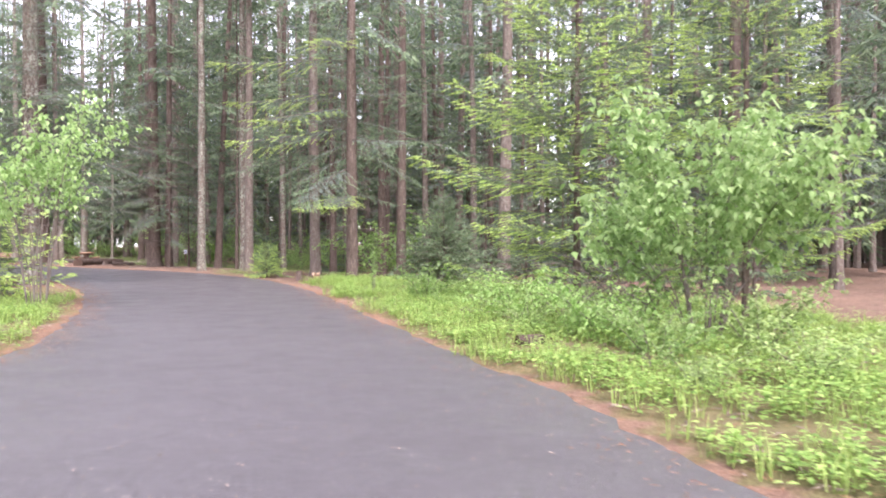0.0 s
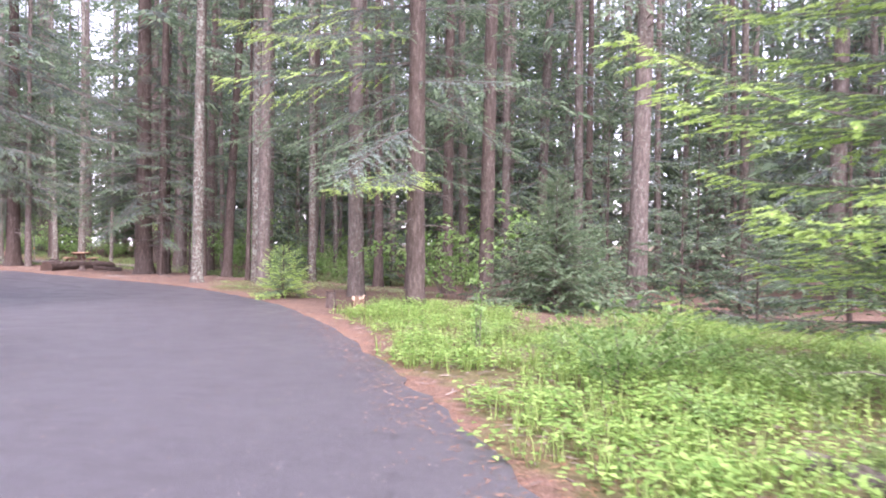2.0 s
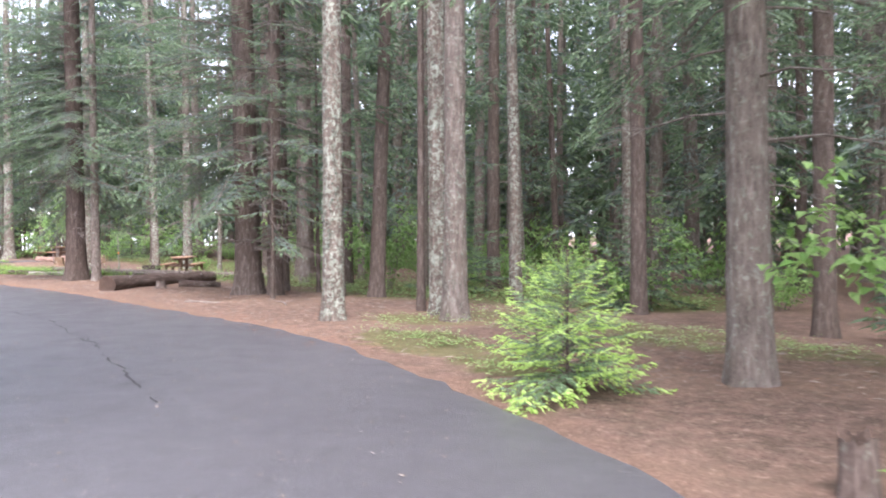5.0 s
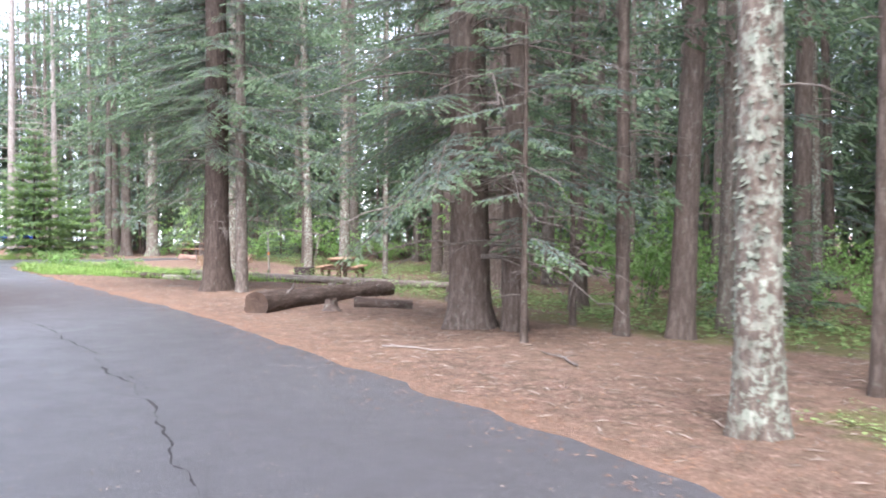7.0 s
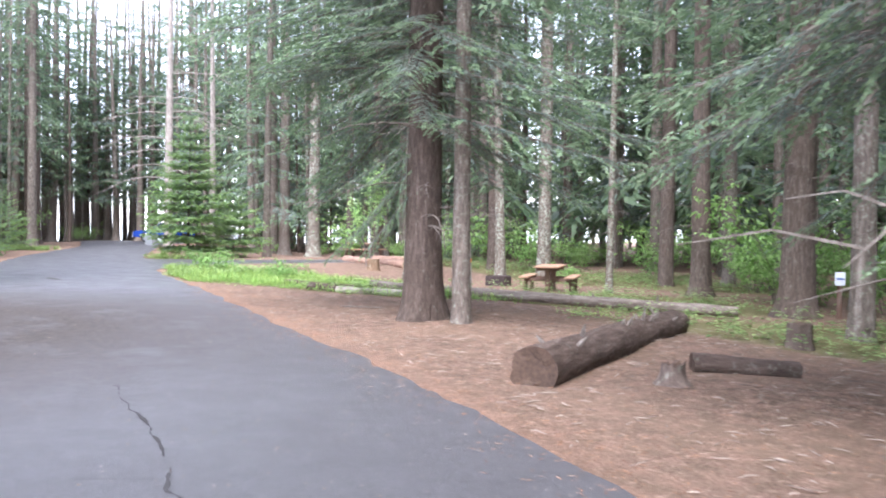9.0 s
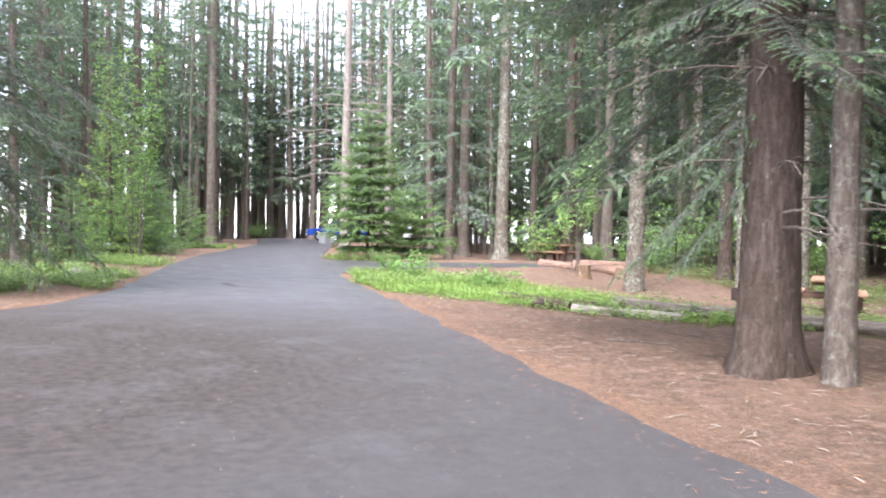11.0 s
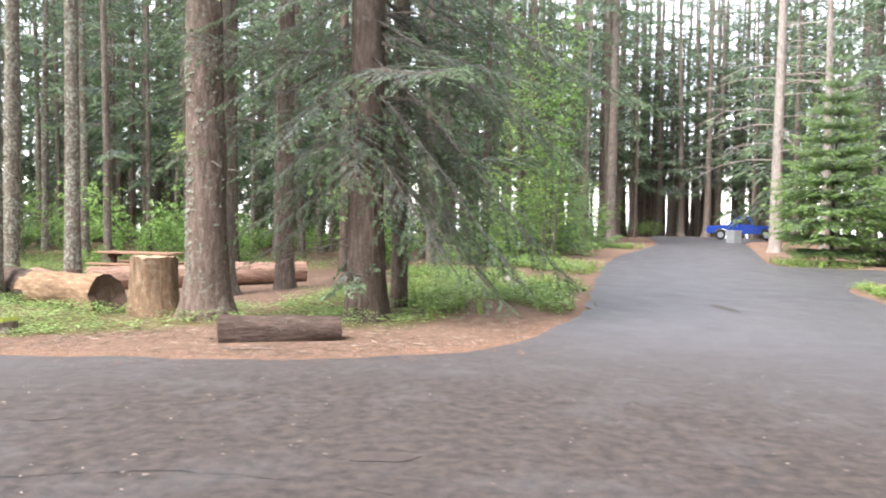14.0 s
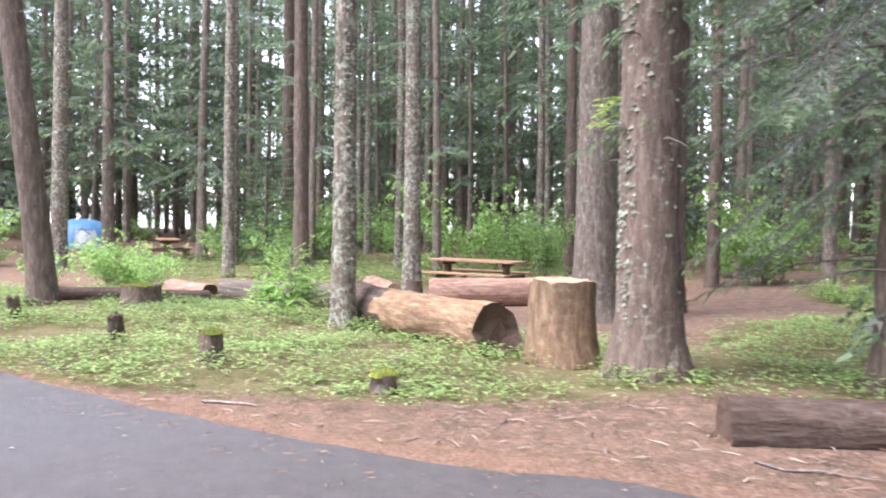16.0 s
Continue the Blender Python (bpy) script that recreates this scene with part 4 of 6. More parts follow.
conifer("fir_tree", "fir with bright-tipped lower boughs over green herbs", -7.7, 32.1, 0.38, 25, (-0.004, 0), 0.4, BARK, (3.6, 9), 30, 3.2, 8, 34, 3.2, 26, 1.6, (1.5, 7), True, NEEDLES_BLUE, TIPS_DULL, LONG, SPRAY, favour=radians(250), arm_shoots=TIPS, arms=((2.75, 262, 2.6, -0.10), (2.8, 290, 2.4, -0.12), (2.75, 276, 2.3, -0.06), (5.0, 225, 4.4, -0.10), (6.2, 208, 4.4, -0.05), (7.2, 222, 4.2, 0.0), (5.6, 255, 3.8, -0.1), (7.6, 285, 3.6, 0.0)))
conifer("fir_tree", POLE, -11.0, 40.4, 0.34, 25, (0, 0), 0.5, BARK, (5, 10), 12, 2.4, 10, 32, 2.8, 16, 1.0)
conifer("fir_tree", POLE, -7.5, 35.3, 0.36, 25, (0, 0), 0.5, BARK, (4, 10), 16, 2.6, 10, 32, 2.8, 20, 1.2)
conifer("fir_tree", POLE, -28.8, 47.7, 0.40, 26, (0, 0), 0.5, BARK_GREY, (6, 11), 10, 2.4, 11, 32, 2.8, 16, 1.0)
conifer("fir_tree", POLE, -25.7, 46.3, 0.40, 26, (0.01, 0), 0.5, BARK, (3, 10), 18, 2.8, 10, 32, 2.8, 20, 1.4)
conifer("fir_tree", POLE, -36.0, 53.3, 0.52, 28, (0, 0), 0.5, BARK, (6, 12), 12, 2.6, 12, 34, 3.0, 18, 1.2)
conifer("fir_tree", "thick brown conifer behind the needle-strewn clearing", -31.7, 50.8, 0.70, 29, (0, 0), 0.4, BARK, (4, 12), 22, 3.2, 12, 36, 3.4, 24, 1.6)
conifer("lichen_tree", PALE, -44.4, 53.4, 0.36, 25, (-0.02, 0), 0.5, BARK_LICHEN, None, 0, 1, 10, 36, 2.6, 14, 0.8)
conifer("lichen_tree", PALE, -43.4, 54.6, 0.48, 27, (0, 0), 0.5, BARK_LICHEN, None, 0, 1, 10, 38, 2.8, 14, 0.8)
conifer("lichen_tree", PALE, -38.1, 52.1, 0.20, 20, (0, 0), 0.6, BARK_LICHEN, None, 0, 1, 8, 30, 2.0, 14, 0.7)
conifer("fir_tree", POLE, -39.4, 56.2, 0.48, 27, (0, 0), 0.5, BARK, (5, 11), 14, 2.8, 11, 34, 3.0, 16, 1.2)
conifer("fir_tree", POLE, -46.9, 55.2, 0.44, 27, (0, 0), 0.5, BARK, (6, 11), 10, 2.4, 11, 34, 2.8, 14, 1.0)
conifer("fir_tree", POLE, -48.2, 59.2, 0.55, 28, (0, 0), 0.5, BARK_GREY, (6, 11), 10, 2.6, 11, 34, 2.8, 14, 1.0)
conifer("lichen_tree", "conifer with pale lichen-patched bark in the campsite", -45.2, 50.2, 0.48, 27, (0.006, 0.004), 0.5, BARK_LICHEN, (7, 12), 10, 2.6, 12, 36, 3.0, 14, 1.0, tufts=900)
conifer("lichen_tree", PALE, -58.7, 53.8, 0.58, 28, (0, 0), 0.4, BARK_LICHEN, (8, 13), 12, 3.0, 13, 36, 3.0, 16, 1.2)
conifer("fir_tree", POLE, -57.5, 58.6, 0.55, 28, (0, 0), 0.5, BARK_GREY, (8, 13), 10, 2.6, 13, 34, 3.0, 14, 1.0)
conifer("fir_tree", POLE, -69.9, 57.8, 0.68, 29, (0, 0), 0.5, BARK_GREY, (8, 13), 10, 2.8, 13, 34, 3.0, 14, 1.0)
conifer("fir_tree", POLE, -72.8, 58.4, 0.68, 29, (0, 0), 0.5, BARK_GREY, (9, 14), 10, 2.8, 13, 34, 3.0, 14, 1.0)
conifer("fir_tree", POLE, -61.1, 59.0, 0.62, 28, (0, 0), 0.5, BARK, (6, 12), 12, 2.8, 12, 34, 3.0, 14, 1.0)
conifer("dead_snag", "bleached standing dead tree with long bare limbs", -71.0, 50.9, 0.55, 24, (0.006, 0.0), 0.5, BARK_PALE, None, 0, 1, 20, 0, 1, 56, 4.6, (4, 21), True, pale=BARK_PALE)
conifer("fir_tree", "pale grey conifer behind young spruces", -74.6, 55.0, 0.46, 26, (0.006, 0), 0.5, BARK_PALE, None, 0, 1, 14, 26, 2.6, 20, 1.6)
conifer("fir_tree", POLE, -91.0, 47.8, 0.70, 29, (0, 0), 0.4, BARK, (8, 13), 10, 2.8, 13, 34, 3.2, 12, 1.0)
conifer("fir_tree", POLE, -79.2, 45.2, 0.58, 28, (0, 0), 0.4, BARK_GREY, (8, 13), 10, 2.8, 13, 34, 3.2, 12, 1.0)
conifer("fir_tree", POLE, -87.4, 46.6, 0.60, 28, (0, 0), 0.4, BARK, (8, 13), 10, 2.8, 13, 34, 3.2, 12, 1.0)
conifer("fir_tree", "lichen-flecked fir on the inside of the bend", -15.5, 26.3, 0.54, 26, (0, 0), 0.5, BARK_LICHEN, (2.6, 9), 46, 3.4, 9, 36, 3.2, 24, 1.4, (1.2, 7), True, NEEDLES_BLUE, TIPS_DULL, LONG, arms=((5.0, 78, 4.8, -0.05), (4.6, 95, 4.4, -0.1), (5.6, 60, 4.6, -0.05), (4.2, 50, 4.0, -0.15), (3.6, 20, 3.6, -0.2), (4.8, 115, 4.4, -0.1)), tufts=800)
# west side of the junction
conifer("fir_tree", "furrowed brown conifer with lichen beside a cut stump", -44.25, 31.3, 0.55, 28, (0.003, -0.004), 0.4, BARK_FLECKED, (4.5, 10), 10, 2.4, 10, 40, 3.2, 16, 1.2, (2, 8), needles=NEEDLES, shoots=TIPS, arms=((2.55, 200, 1.3, 0.0), (2.5, 215, 1.0, 0.05)), tufts=1500, tuft_way=radians(285))
conifer("fir_tree", "fir with low grey-green boughs hanging to the ground", -44.45, 33.45, 0.52, 28, (0.004, 0.004), 0.4, BARK, (3.4, 8.5), 46, 3.2, 8, 30, 3.4, 24, 1.6, (1.0, 6), True, NEEDLES_GREY_GLARE, TIPS_DULL, LONG, droop=0.95, favour=radians(105),
        arms=((2.6, 60, 3.0, -0.75), (2.9, 90, 3.4, -0.8), (2.7, 112, 3.4, -0.7), (3.3, 76, 3.8, -0.75), (3.6, 98, 4.0, -0.7), (3.2, 130, 3.4, -0.5), (4.2, 84, 3.8, -0.5), (5.2, 92, 3.8, -0.4), (2.9, 262, 2.4, -0.6), (3.4, 280, 2.7, -0.55), (3.9, 268, 3.0, -0.5), (3.6, 318, 2.5, -0.6), (3.1, 355, 2.0, -0.75), (2.7, 40, 2.4, -0.75), (1.9, 265, 1.9, -0.5), (2.3, 290, 2.0, -0.6), (2.6, 275, 2.3, -0.6), (4.6, 272, 2.7, -0.45), (5.2, 285, 2.7, -0.4), (5.8, 262, 2.7, -0.35), (6.4, 278, 2.7, -0.3), (3.0, 300, 2.2, -0.6), (4.2, 300, 2.5, -0.5), (5.0, 310, 2.5, -0.45)))
conifer("fir_tree", POLE, -46.0, 33.9, 0.28, 22, (0, 0), 0.4, BARK, (1.8, 6), 22, 2.7, 6, 20, 2.6, 24, 1.4, (1.0, 6), True, NEEDLES_GREY_GLARE, kit=FINE, droop=0.9)
conifer("lichen_tree", "slim conifer with flaking lichened bark", -46.5, 27.3, 0.31, 24, (-0.008, -0.01), 0.4, BARK_LICHEN, None, 0, 1, 9, 36, 2.6, 18, 0.5, tufts=1100)
conifer("lichen_tree", PALE, -53.6, 25.8, 0.38, 26, (0.003, 0), 0.4, BARK_LICHEN, None, 0, 1, 10, 38, 2.8, 18, 0.7, tufts=900)
conifer("lichen_tree", PALE, -55.8, 23.3, 0.42, 26, (0, 0), 0.4, BARK_LICHEN, None, 0, 1, 10, 38, 2.8, 18, 0.7, tufts=900)
conifer("fir_tree", POLE, -53.6, 23.2, 0.36, 25, (0, 0), 0.4, BARK, None, 0, 1, 10, 34, 2.6, 18, 0.7)
conifer("lichen_tree", PALE, -57.0, 19.3, 0.33, 25, (0, 0), 0.4, BARK_LICHEN, None, 0, 1, 10, 34, 2.6, 14, 0.7, tufts=700)
conifer("fir_tree", "leaning reddish-brown conifer by the needle verge", -46.7, 22.4, 0.40, 26, (0.03, -0.10), 0.4, BARK, None, 0, 1, 10, 36, 2.8, 12, 0.6)
conifer("lichen_tree", PALE, -57.8, 12.9, 0.50, 27, (0.02, 0.03), 0.4, BARK_LICHEN, None, 0, 1, 10, 36, 2.8, 12, 0.7)
conifer("fir_tree", POLE, -63.5, 10.2, 0.48, 27, (0.01, 0.015), 0.4, BARK_GREY, (3.5, 10), 26, 3.8, 10, 34, 3.0, 14, 1.0)
conifer("lichen_tree", PALE, -61.4, 16.8, 0.36, 25, (0, 0), 0.4, BARK_LICHEN, None, 0, 1, 10, 34, 2.6, 12, 0.7, tufts=600)
conifer("fir_tree", POLE, -68.5, 15.2, 0.60, 28, (0.004, 0.006), 0.4, BARK, None, 0, 1, 11, 36, 3.0, 12, 0.8)
conifer("lichen_tree", PALE, -66.5, 18.6, 0.46, 27, (0, 0), 0.4, BARK_LICHEN, None, 0, 1, 11, 36, 3.0, 12, 0.8)
conifer("fir_tree", "thick brown conifer at the edge of the campsite", -50.2, 30.1, 0.66, 29, (0.002, 0), 0.3, BARK_GREY, (5, 11), 10, 3.0, 11, 40, 3.4, 16, 1.0)
conifer("fir_tree", POLE, -51.4, 31.3, 0.40, 27, (0.003, 0), 0.3, BARK, (5, 11), 10, 2.8, 11, 36, 3.0, 16, 1.0)

# ---- forest behind ----
def forest():
    rng = random.Random(11)
    taken = [(o.location.x, o.location.y) for o in bpy.data.objects if o.type == "EMPTY"]
    kinds = [("conifer", POLE, dict(diam=0.34, height=26, bark=BARK, low=(5, 12), low_count=16, low_long=2.6, top=11.5, top_count=20, top_long=3.0, dead=20, dead_long=1.2)),
             ("spruce_tree", FIR, dict(diam=0.42, height=28, bark=BARK_GREY, low=(2.6, 10), low_count=30, low_long=3.2, top=9.5, top_count=22, top_long=3.4, dead=18, dead_long=1.6, needles=NEEDLES_BLUE)),
             ("lichen_tree", PALE, dict(diam=0.30, height=25, bark=BARK_LICHEN, low=(6, 12), low_count=9, low_long=2.2, top=10, top_count=22, top_long=2.6, dead=20, dead_long=0.9, needles=NEEDLES_BLUE)),
             ("conifer", POLE, dict(diam=0.26, height=23, bark=BARK_GREY, low=(3.5, 10), low_count=15, low_long=2.2, top=9.5, top_count=18, top_long=2.4, dead=24, dead_long=1.1, needles=NEEDLES_BLUE)),
             ("fir_tree", FIR, dict(diam=0.22, height=18, bark=BARK, low=(0.8, 9), low_count=34, low_long=2.4, top=8, top_count=20, top_long=2.0, dead=8, dead_long=1.0, needles=NEEDLES_BLUE)),
             ("conifer", POLE, dict(diam=0.50, height=30, bark=BARK_GREY, low=(7, 14), low_count=18, low_long=3.0, top=13, top_count=22, top_long=3.6, dead=12, dead_long=1.6)),
             ("lakeside_fir", "tall grey-trunked fir at the end of the road by the lake", dict(diam=0.80, height=30, bark=BARK_GREY, low=(5.5, 15), low_count=26, low_long=3.4, top=14, top_count=26, top_long=4.0, needles=NEEDLES_BLUE, dead=10, dead_long=2.0))]
    made = {}
    clear = [(-41.0, 50.0, 9.5, 4.6), (-50.0, 26.5, 10.5, 6.5), (-47.5, 33, 7, 4.2), (-27.5, 43.5, 6.0, 3.6), (-34.5, 47.0, 5.5, 4.0), (-51.5, 50, 5, 4.5), (-60, 48, 5.5, 4.5), (-66, 8, 7, 5), (-43.5, 44.5, 9, 2.4), (-3, 26, 9, 4), (-63.0, 38.0, 7.5, 4.0), (-71.5, 41.0, 6.5, 3.0)]

    def plant(x, y, k, far):
        s = rng.uniform(0.82, 1.2)
        taken.append((x, y))
        if (k, far) not in made:
            name, label, opts = kinds[k]
            made[k, far] = conifer(name, label, x, y, kit=ROUGH if k == 6 or far == 2 else (MIDDLE, SPRAY)[far], top_kit=ROUGH, group="forest trees", seed=100 + k, sides=9, **opts)
        else:
            m = pose(x, y, ground_z(x, y), rng.uniform(-1.2, 1.2), rng.uniform(-1.2, 1.2), rng.uniform(0, 360)) @ Matrix.Diagonal((s, s, s, 1))
            copy_thing(made[k, far], m)

    def free(x, y, room):
        return not any(abs(x - a) < room and abs(y - b) < room for a, b in taken)

    # (x0, y0, x1, y1), how many, room between, off the road, kinds
    zones = [((-36, 42, -12, 64), 34, 2.4, 5.0, (0, 0, 2, 3, 3, 5, 1)), ((-12, 37, 12, 64), 40, 2.2, 5.0, (0, 1, 1, 3, 4, 5)), ((-108, 50, -36, 80), 66, 2.6, 5.0, (0, 1, 1, 2, 3, 4, 5, 5)), ((-112, 35, -66, 47), 34, 2.0, 2.6, (0, 5, 5, 2, 3, 5)),
             ((-92, 14, -58, 38), 54, 2.3, 3.8, (0, 0, 2, 2, 3, 3, 3, 5, 1)), ((-124, 36, -105, 76), 90, 1.3, 1.6, (6, 6, 6, 5, 0)),
             # Last two zones: unseen trees added to enclose the place and shade it.
             ((-88, -18, -52, 16), 38, 2.4, 5.0, (0, 1, 2, 2, 3, 3, 5)), ((-30, 6, -8, 27), 16, 2.6, 3.2, (0, 1, 1, 3, 4)), ((16, -12, 34, 40), 12, 4.0, 14.0, (0, 1, 5)), ((-40, -14, 4, 10), 10, 5.0, 5.0, (0, 1, 5))]
    for (x0, y0, x1, y1), many, room, off, some in zones:
        p = np.array([(rng.uniform(x0, x1), rng.uniform(y0, y1)) for _ in range(many * 14)])
        n = 0
        for (x, y), g in zip(p, road_gap(p)):
            if n < many and g > off and free(x, y, room) and not any(math.hypot((x - a) / c, (y - b) / d) < 1 for a, b, c, d in clear):
                plant(x, y, rng.choice(some), 2 if x < -64 or y > 58 or x > 8 or y < 8 else int(g < 11))
                n += 1


def far_woods():
    """The woods beyond the trees that can be told apart: plain trunks and rough boughs."""
    rng = random.Random(77)
    p = Pile()
    # (x0, y0, x1, y1), how many, how high the boughs begin
    for x0, y0, x1, y1, many, clear in ((-10, 80, 24, 106, 56, 1.0), (-112, 80, -10, 106, 110, 2.0), (-10, 60, 24, 80, 60, 1.0), (-36, 64, -10, 80, 36, 2.2), (-62, 68, -30, 84, 34, 1.5), (-100, 60, -36, 80, 74, 2.4), (-104, -46, -50, -18, 96, 1.6), (-124, -24, -88, 32, 110, 1.8), (-92, -16, -76, 34, 40, 4.0)):
        for _ in range(many):
            x, y, h = rng.uniform(x0, x1), rng.uniform(y0, y1), rng.uniform(23, 33)
            r = rng.uniform(0.13, 0.26)
            p.tube([(x, y, -0.8), (x, y, h * 0.5), (x, y, h)], [r, r * 0.7, 0.02], 6, 0)
            for i in range(24):
                k = (i + rng.random()) / 24
                z = clear + (h - clear - 0.5) * k
                put_bough(p, DISTANT[rng.randrange(6)], np.array((x, y, z)), rng.uniform(0, math.tau), rng.uniform(-0.35, 0.2), rng.uniform(-0.4, 0.4), rng.uniform(1.7, 2.5) * (1 - 0.5 * k))
    # The paler needle colour here puts distance haze into the woods.
    tagged(p.obj("far_woods", [BARK_GREY, NEEDLES_BLUE, TIPS_DULL]), "dense distant conifer woods", "woods", kind="stuff")


forest()
far_woods()

# ---- young trees and shrubs ----
young_fir("young_spruce", "bushy young spruce at the corner of the grass", -60.0, 48.0, 6.8, 2.3, 380, TIPS_MID, NEEDLES_YOUNG, 5, kit=SPRAY, tiers=0.45)
young_fir("young_spruce", "short bushy young spruce", -61.0, 50.6, 3.3, 1.9, 210, TIPS_MID, NEEDLES_YOUNG, 6, kit=SPRAY, tiers=0.4)
young_fir("young_fir", "tall thin sapling with light green needles", -63.6, 38.2, 8.0, 1.6, 140, TIPS, NEEDLES_FRESH, 7, kit=SPRAY)
young_fir("young_fir", "small dense roadside fir", -73.5, 42.6, 3.6, 1.8, 90, TIPS_MID, NEEDLES_YOUNG, 8, kit=SPRAY)
young_fir("young_fir", "small dense roadside fir", -69.5, 40.6, 4.2, 1.8, 90, TIPS_MID, NEEDLES_YOUNG, 9, kit=SPRAY)
young_fir("young_fir", "fir with bright yellow-green new shoots by the verge", 1.4, 26.1, 12.5, 3.9, 112, TIPS, NEEDLES_FRESH, 10, kit=TIER, tiers=0.42, skirt=0.06)
young_fir("young_fir", "fir with bright yellow-green new shoots by the verge", 5.0, 24.9, 11.0, 3.2, 76, TIPS, NEEDLES_FRESH, 11, kit=TIER, tiers=0.42, skirt=0.1)
young_fir("young_fir", "bushy little fir at the edge of the lane", -11.8, 33.1, 1.25, 1.05, 60, TIPS, NEEDLES_FRESH, 12)
young_fir("young_fir", "knee-high bushy fir behind another at the lane", -12.7, 34.2, 0.8, 0.6, 34, TIPS, NEEDLES_FRESH, 13)
young_fir("young_fir", "waist-high fir seedling among herbs", -47.8, 25.9, 1.0, 0.9, 34, TIPS, NEEDLES, 14)
young_fir("young_fir", "bushy young fir on the inside of the bend", -11.5, 21.6, 3.6, 1.9, 70, TIPS, NEEDLES, 15)
shrub("vine_maple", "large light green leafy maple shrub on the verge", 4.8, 19.8, 3.4, 1.55, 22, 100, 0.12, LEAVES_MAPLE, 21, group="leafy shrubs", bare=0.48, arch=0.45, narrow=0.36, hang=1.2, ragged=0.22)
shrub("vine_maple", "light green leafy maple over the inside verge", -8.1, 20.1, 5.2, 1.5, 13, 70, 0.12, LEAVES_MAPLE, 22, group="leafy shrubs", bare=0.66, narrow=0.36, hang=1.2, ragged=0.1)

shrub("leafy_sapling", "tall thin broad-leaved sapling in bright leaf", -62.3, 39.0, 8.6, 1.5, 5, 130, 0.15, LEAVES, 23, group="leafy shrubs", bare=0.25, arch=0.2, category="young tree")
shrub("leafy_sapling", "short broad-leaved sapling in bright leaf", -60.2, 37.6, 3.4, 1.2, 6, 50, 0.12, LEAVES, 24, group="leafy shrubs", bare=0.25, arch=0.3, category="young tree")
young_fir("young_fir", "light green young fir by the far verge", -65.8, 39.6, 5.2, 1.9, 110, TIPS_MID, NEEDLES_YOUNG, 16, kit=SPRAY)
young_fir("young_fir", "light green young fir by the far verge", -58.4, 36.4, 3.0, 1.5, 80, TIPS_MID, NEEDLES_YOUNG, 17, kit=SPRAY)


def thicket():
    """Young firs and leafy bushes under the trees, a few shapes set out many times."""
    rng = random.Random(5)
    firs = [young_fir("young_fir", "dull green young fir under the trees", -3.2, 36.5, 3.4, 1.6, 40, TIPS_DULL, NEEDLES, 51, kit=MIDDLE), young_fir("young_fir", "dull green young fir under the trees", -1.5, 35.5, 2.2, 1.3, 32, TIPS_DULL, NEEDLES_BLUE, 52, kit=MIDDLE),
            young_fir("young_fir", "slim young fir under the trees", -5.5, 38.5, 5.0, 1.5, 44, TIPS_DULL, NEEDLES, 53, kit=MIDDLE)]
    bushes = [shrub("bush", "light green leafy bush in the undergrowth", -24.5, 49.5, 1.5, 1.3, 9, 28, 0.11, LEAVES, 54, group="undergrowth"), shrub("bush", "light green leafy bush in the undergrowth", -37, 57.5, 2.2, 1.7, 10, 32, 0.135, LEAVES, 55, group="undergrowth"),
              shrub("bush", "low leafy bush in the undergrowth", -50, 19.5, 0.9, 1.0, 8, 26, 0.09, LEAVES, 56, group="undergrowth")]
    for (x0, y0, x1, y1), many_firs, many_bushes in (((-9, 33, 6, 48), 11, 6), ((-34, 44, -10, 62), 9, 30), ((-60, 54, -34, 70), 5, 34), ((-90, 12, -58, 34), 9, 74), ((-84, -10, -52, 19), 8, 50), ((-104, 56, -62, 72), 4, 3), ((-96, 38, -64, 46), 4, 8), ((-123, 40, -107, 72), 6, 12)):
        p = np.array([(rng.uniform(x0, x1), rng.uniform(y0, y1)) for _ in range(9 * (many_firs + many_bushes))])
        left = [many_firs, many_bushes]
        for (x, y), g in zip(p, road_gap(p)):
            k = 0 if rng.random() < left[0] / (sum(left) + 1e-6) else 1
            if g < 2.6 or left[k] <= 0 or math.hypot((x + 41) / 9, (y - 50) / 4.5) < 1 or math.hypot((x + 33) / 8, (y - 47.5) / 5) < 1 or math.hypot((x + 66) / 6, (y - 8) / 5) < 1 or (x < -50 and (abs(0.637 * (x + 36.3) - 0.771 * (y - 31.7)) < 2.2 or abs(0.570 * (x + 36.3) - 0.822 * (y - 31.7)) < 1.4)):
                continue
            left[k] -= 1
            s = rng.uniform(0.7, 1.3)
            copy_thing(rng.choice((firs, bushes)[k]), pose(x, y, ground_z(x, y), 0, 0, rng.uniform(0, 360)) @ Matrix.Diagonal((s, s, s * rng.uniform(0.85, 1.15), 1)))


thicket()
young_fir("young_fir", "dense dull green young fir behind the herbs", -5.6, 34.8, 3.2, 1.8, 110, TIPS_DULL, NEEDLES_FRESH, 18, kit=SPRAY)
shrub("bush", "tall light green bush behind a picnic table", -59.8, 27.6, 2.6, 1.0, 9, 46, 0.12, LEAVES_MAPLE, 74, group="undergrowth")
shrub("bush", "leafy bush among herbs by the leaning conifer", -52.2, 19.6, 1.0, 1.2, 10, 44, 0.085, LEAVES, 57, group="undergrowth")
shrub("bush", "leafy bush beside a dark log", -50.6, 20.6, 1.1, 1.1, 9, 44, 0.085, LEAVES, 58, group="undergrowth")
shrub("bush", "leafy bush behind the lichened conifer", -51.6, 23.9, 1.1, 0.6, 8, 30, 0.09, LEAVES, 59, group="undergrowth")
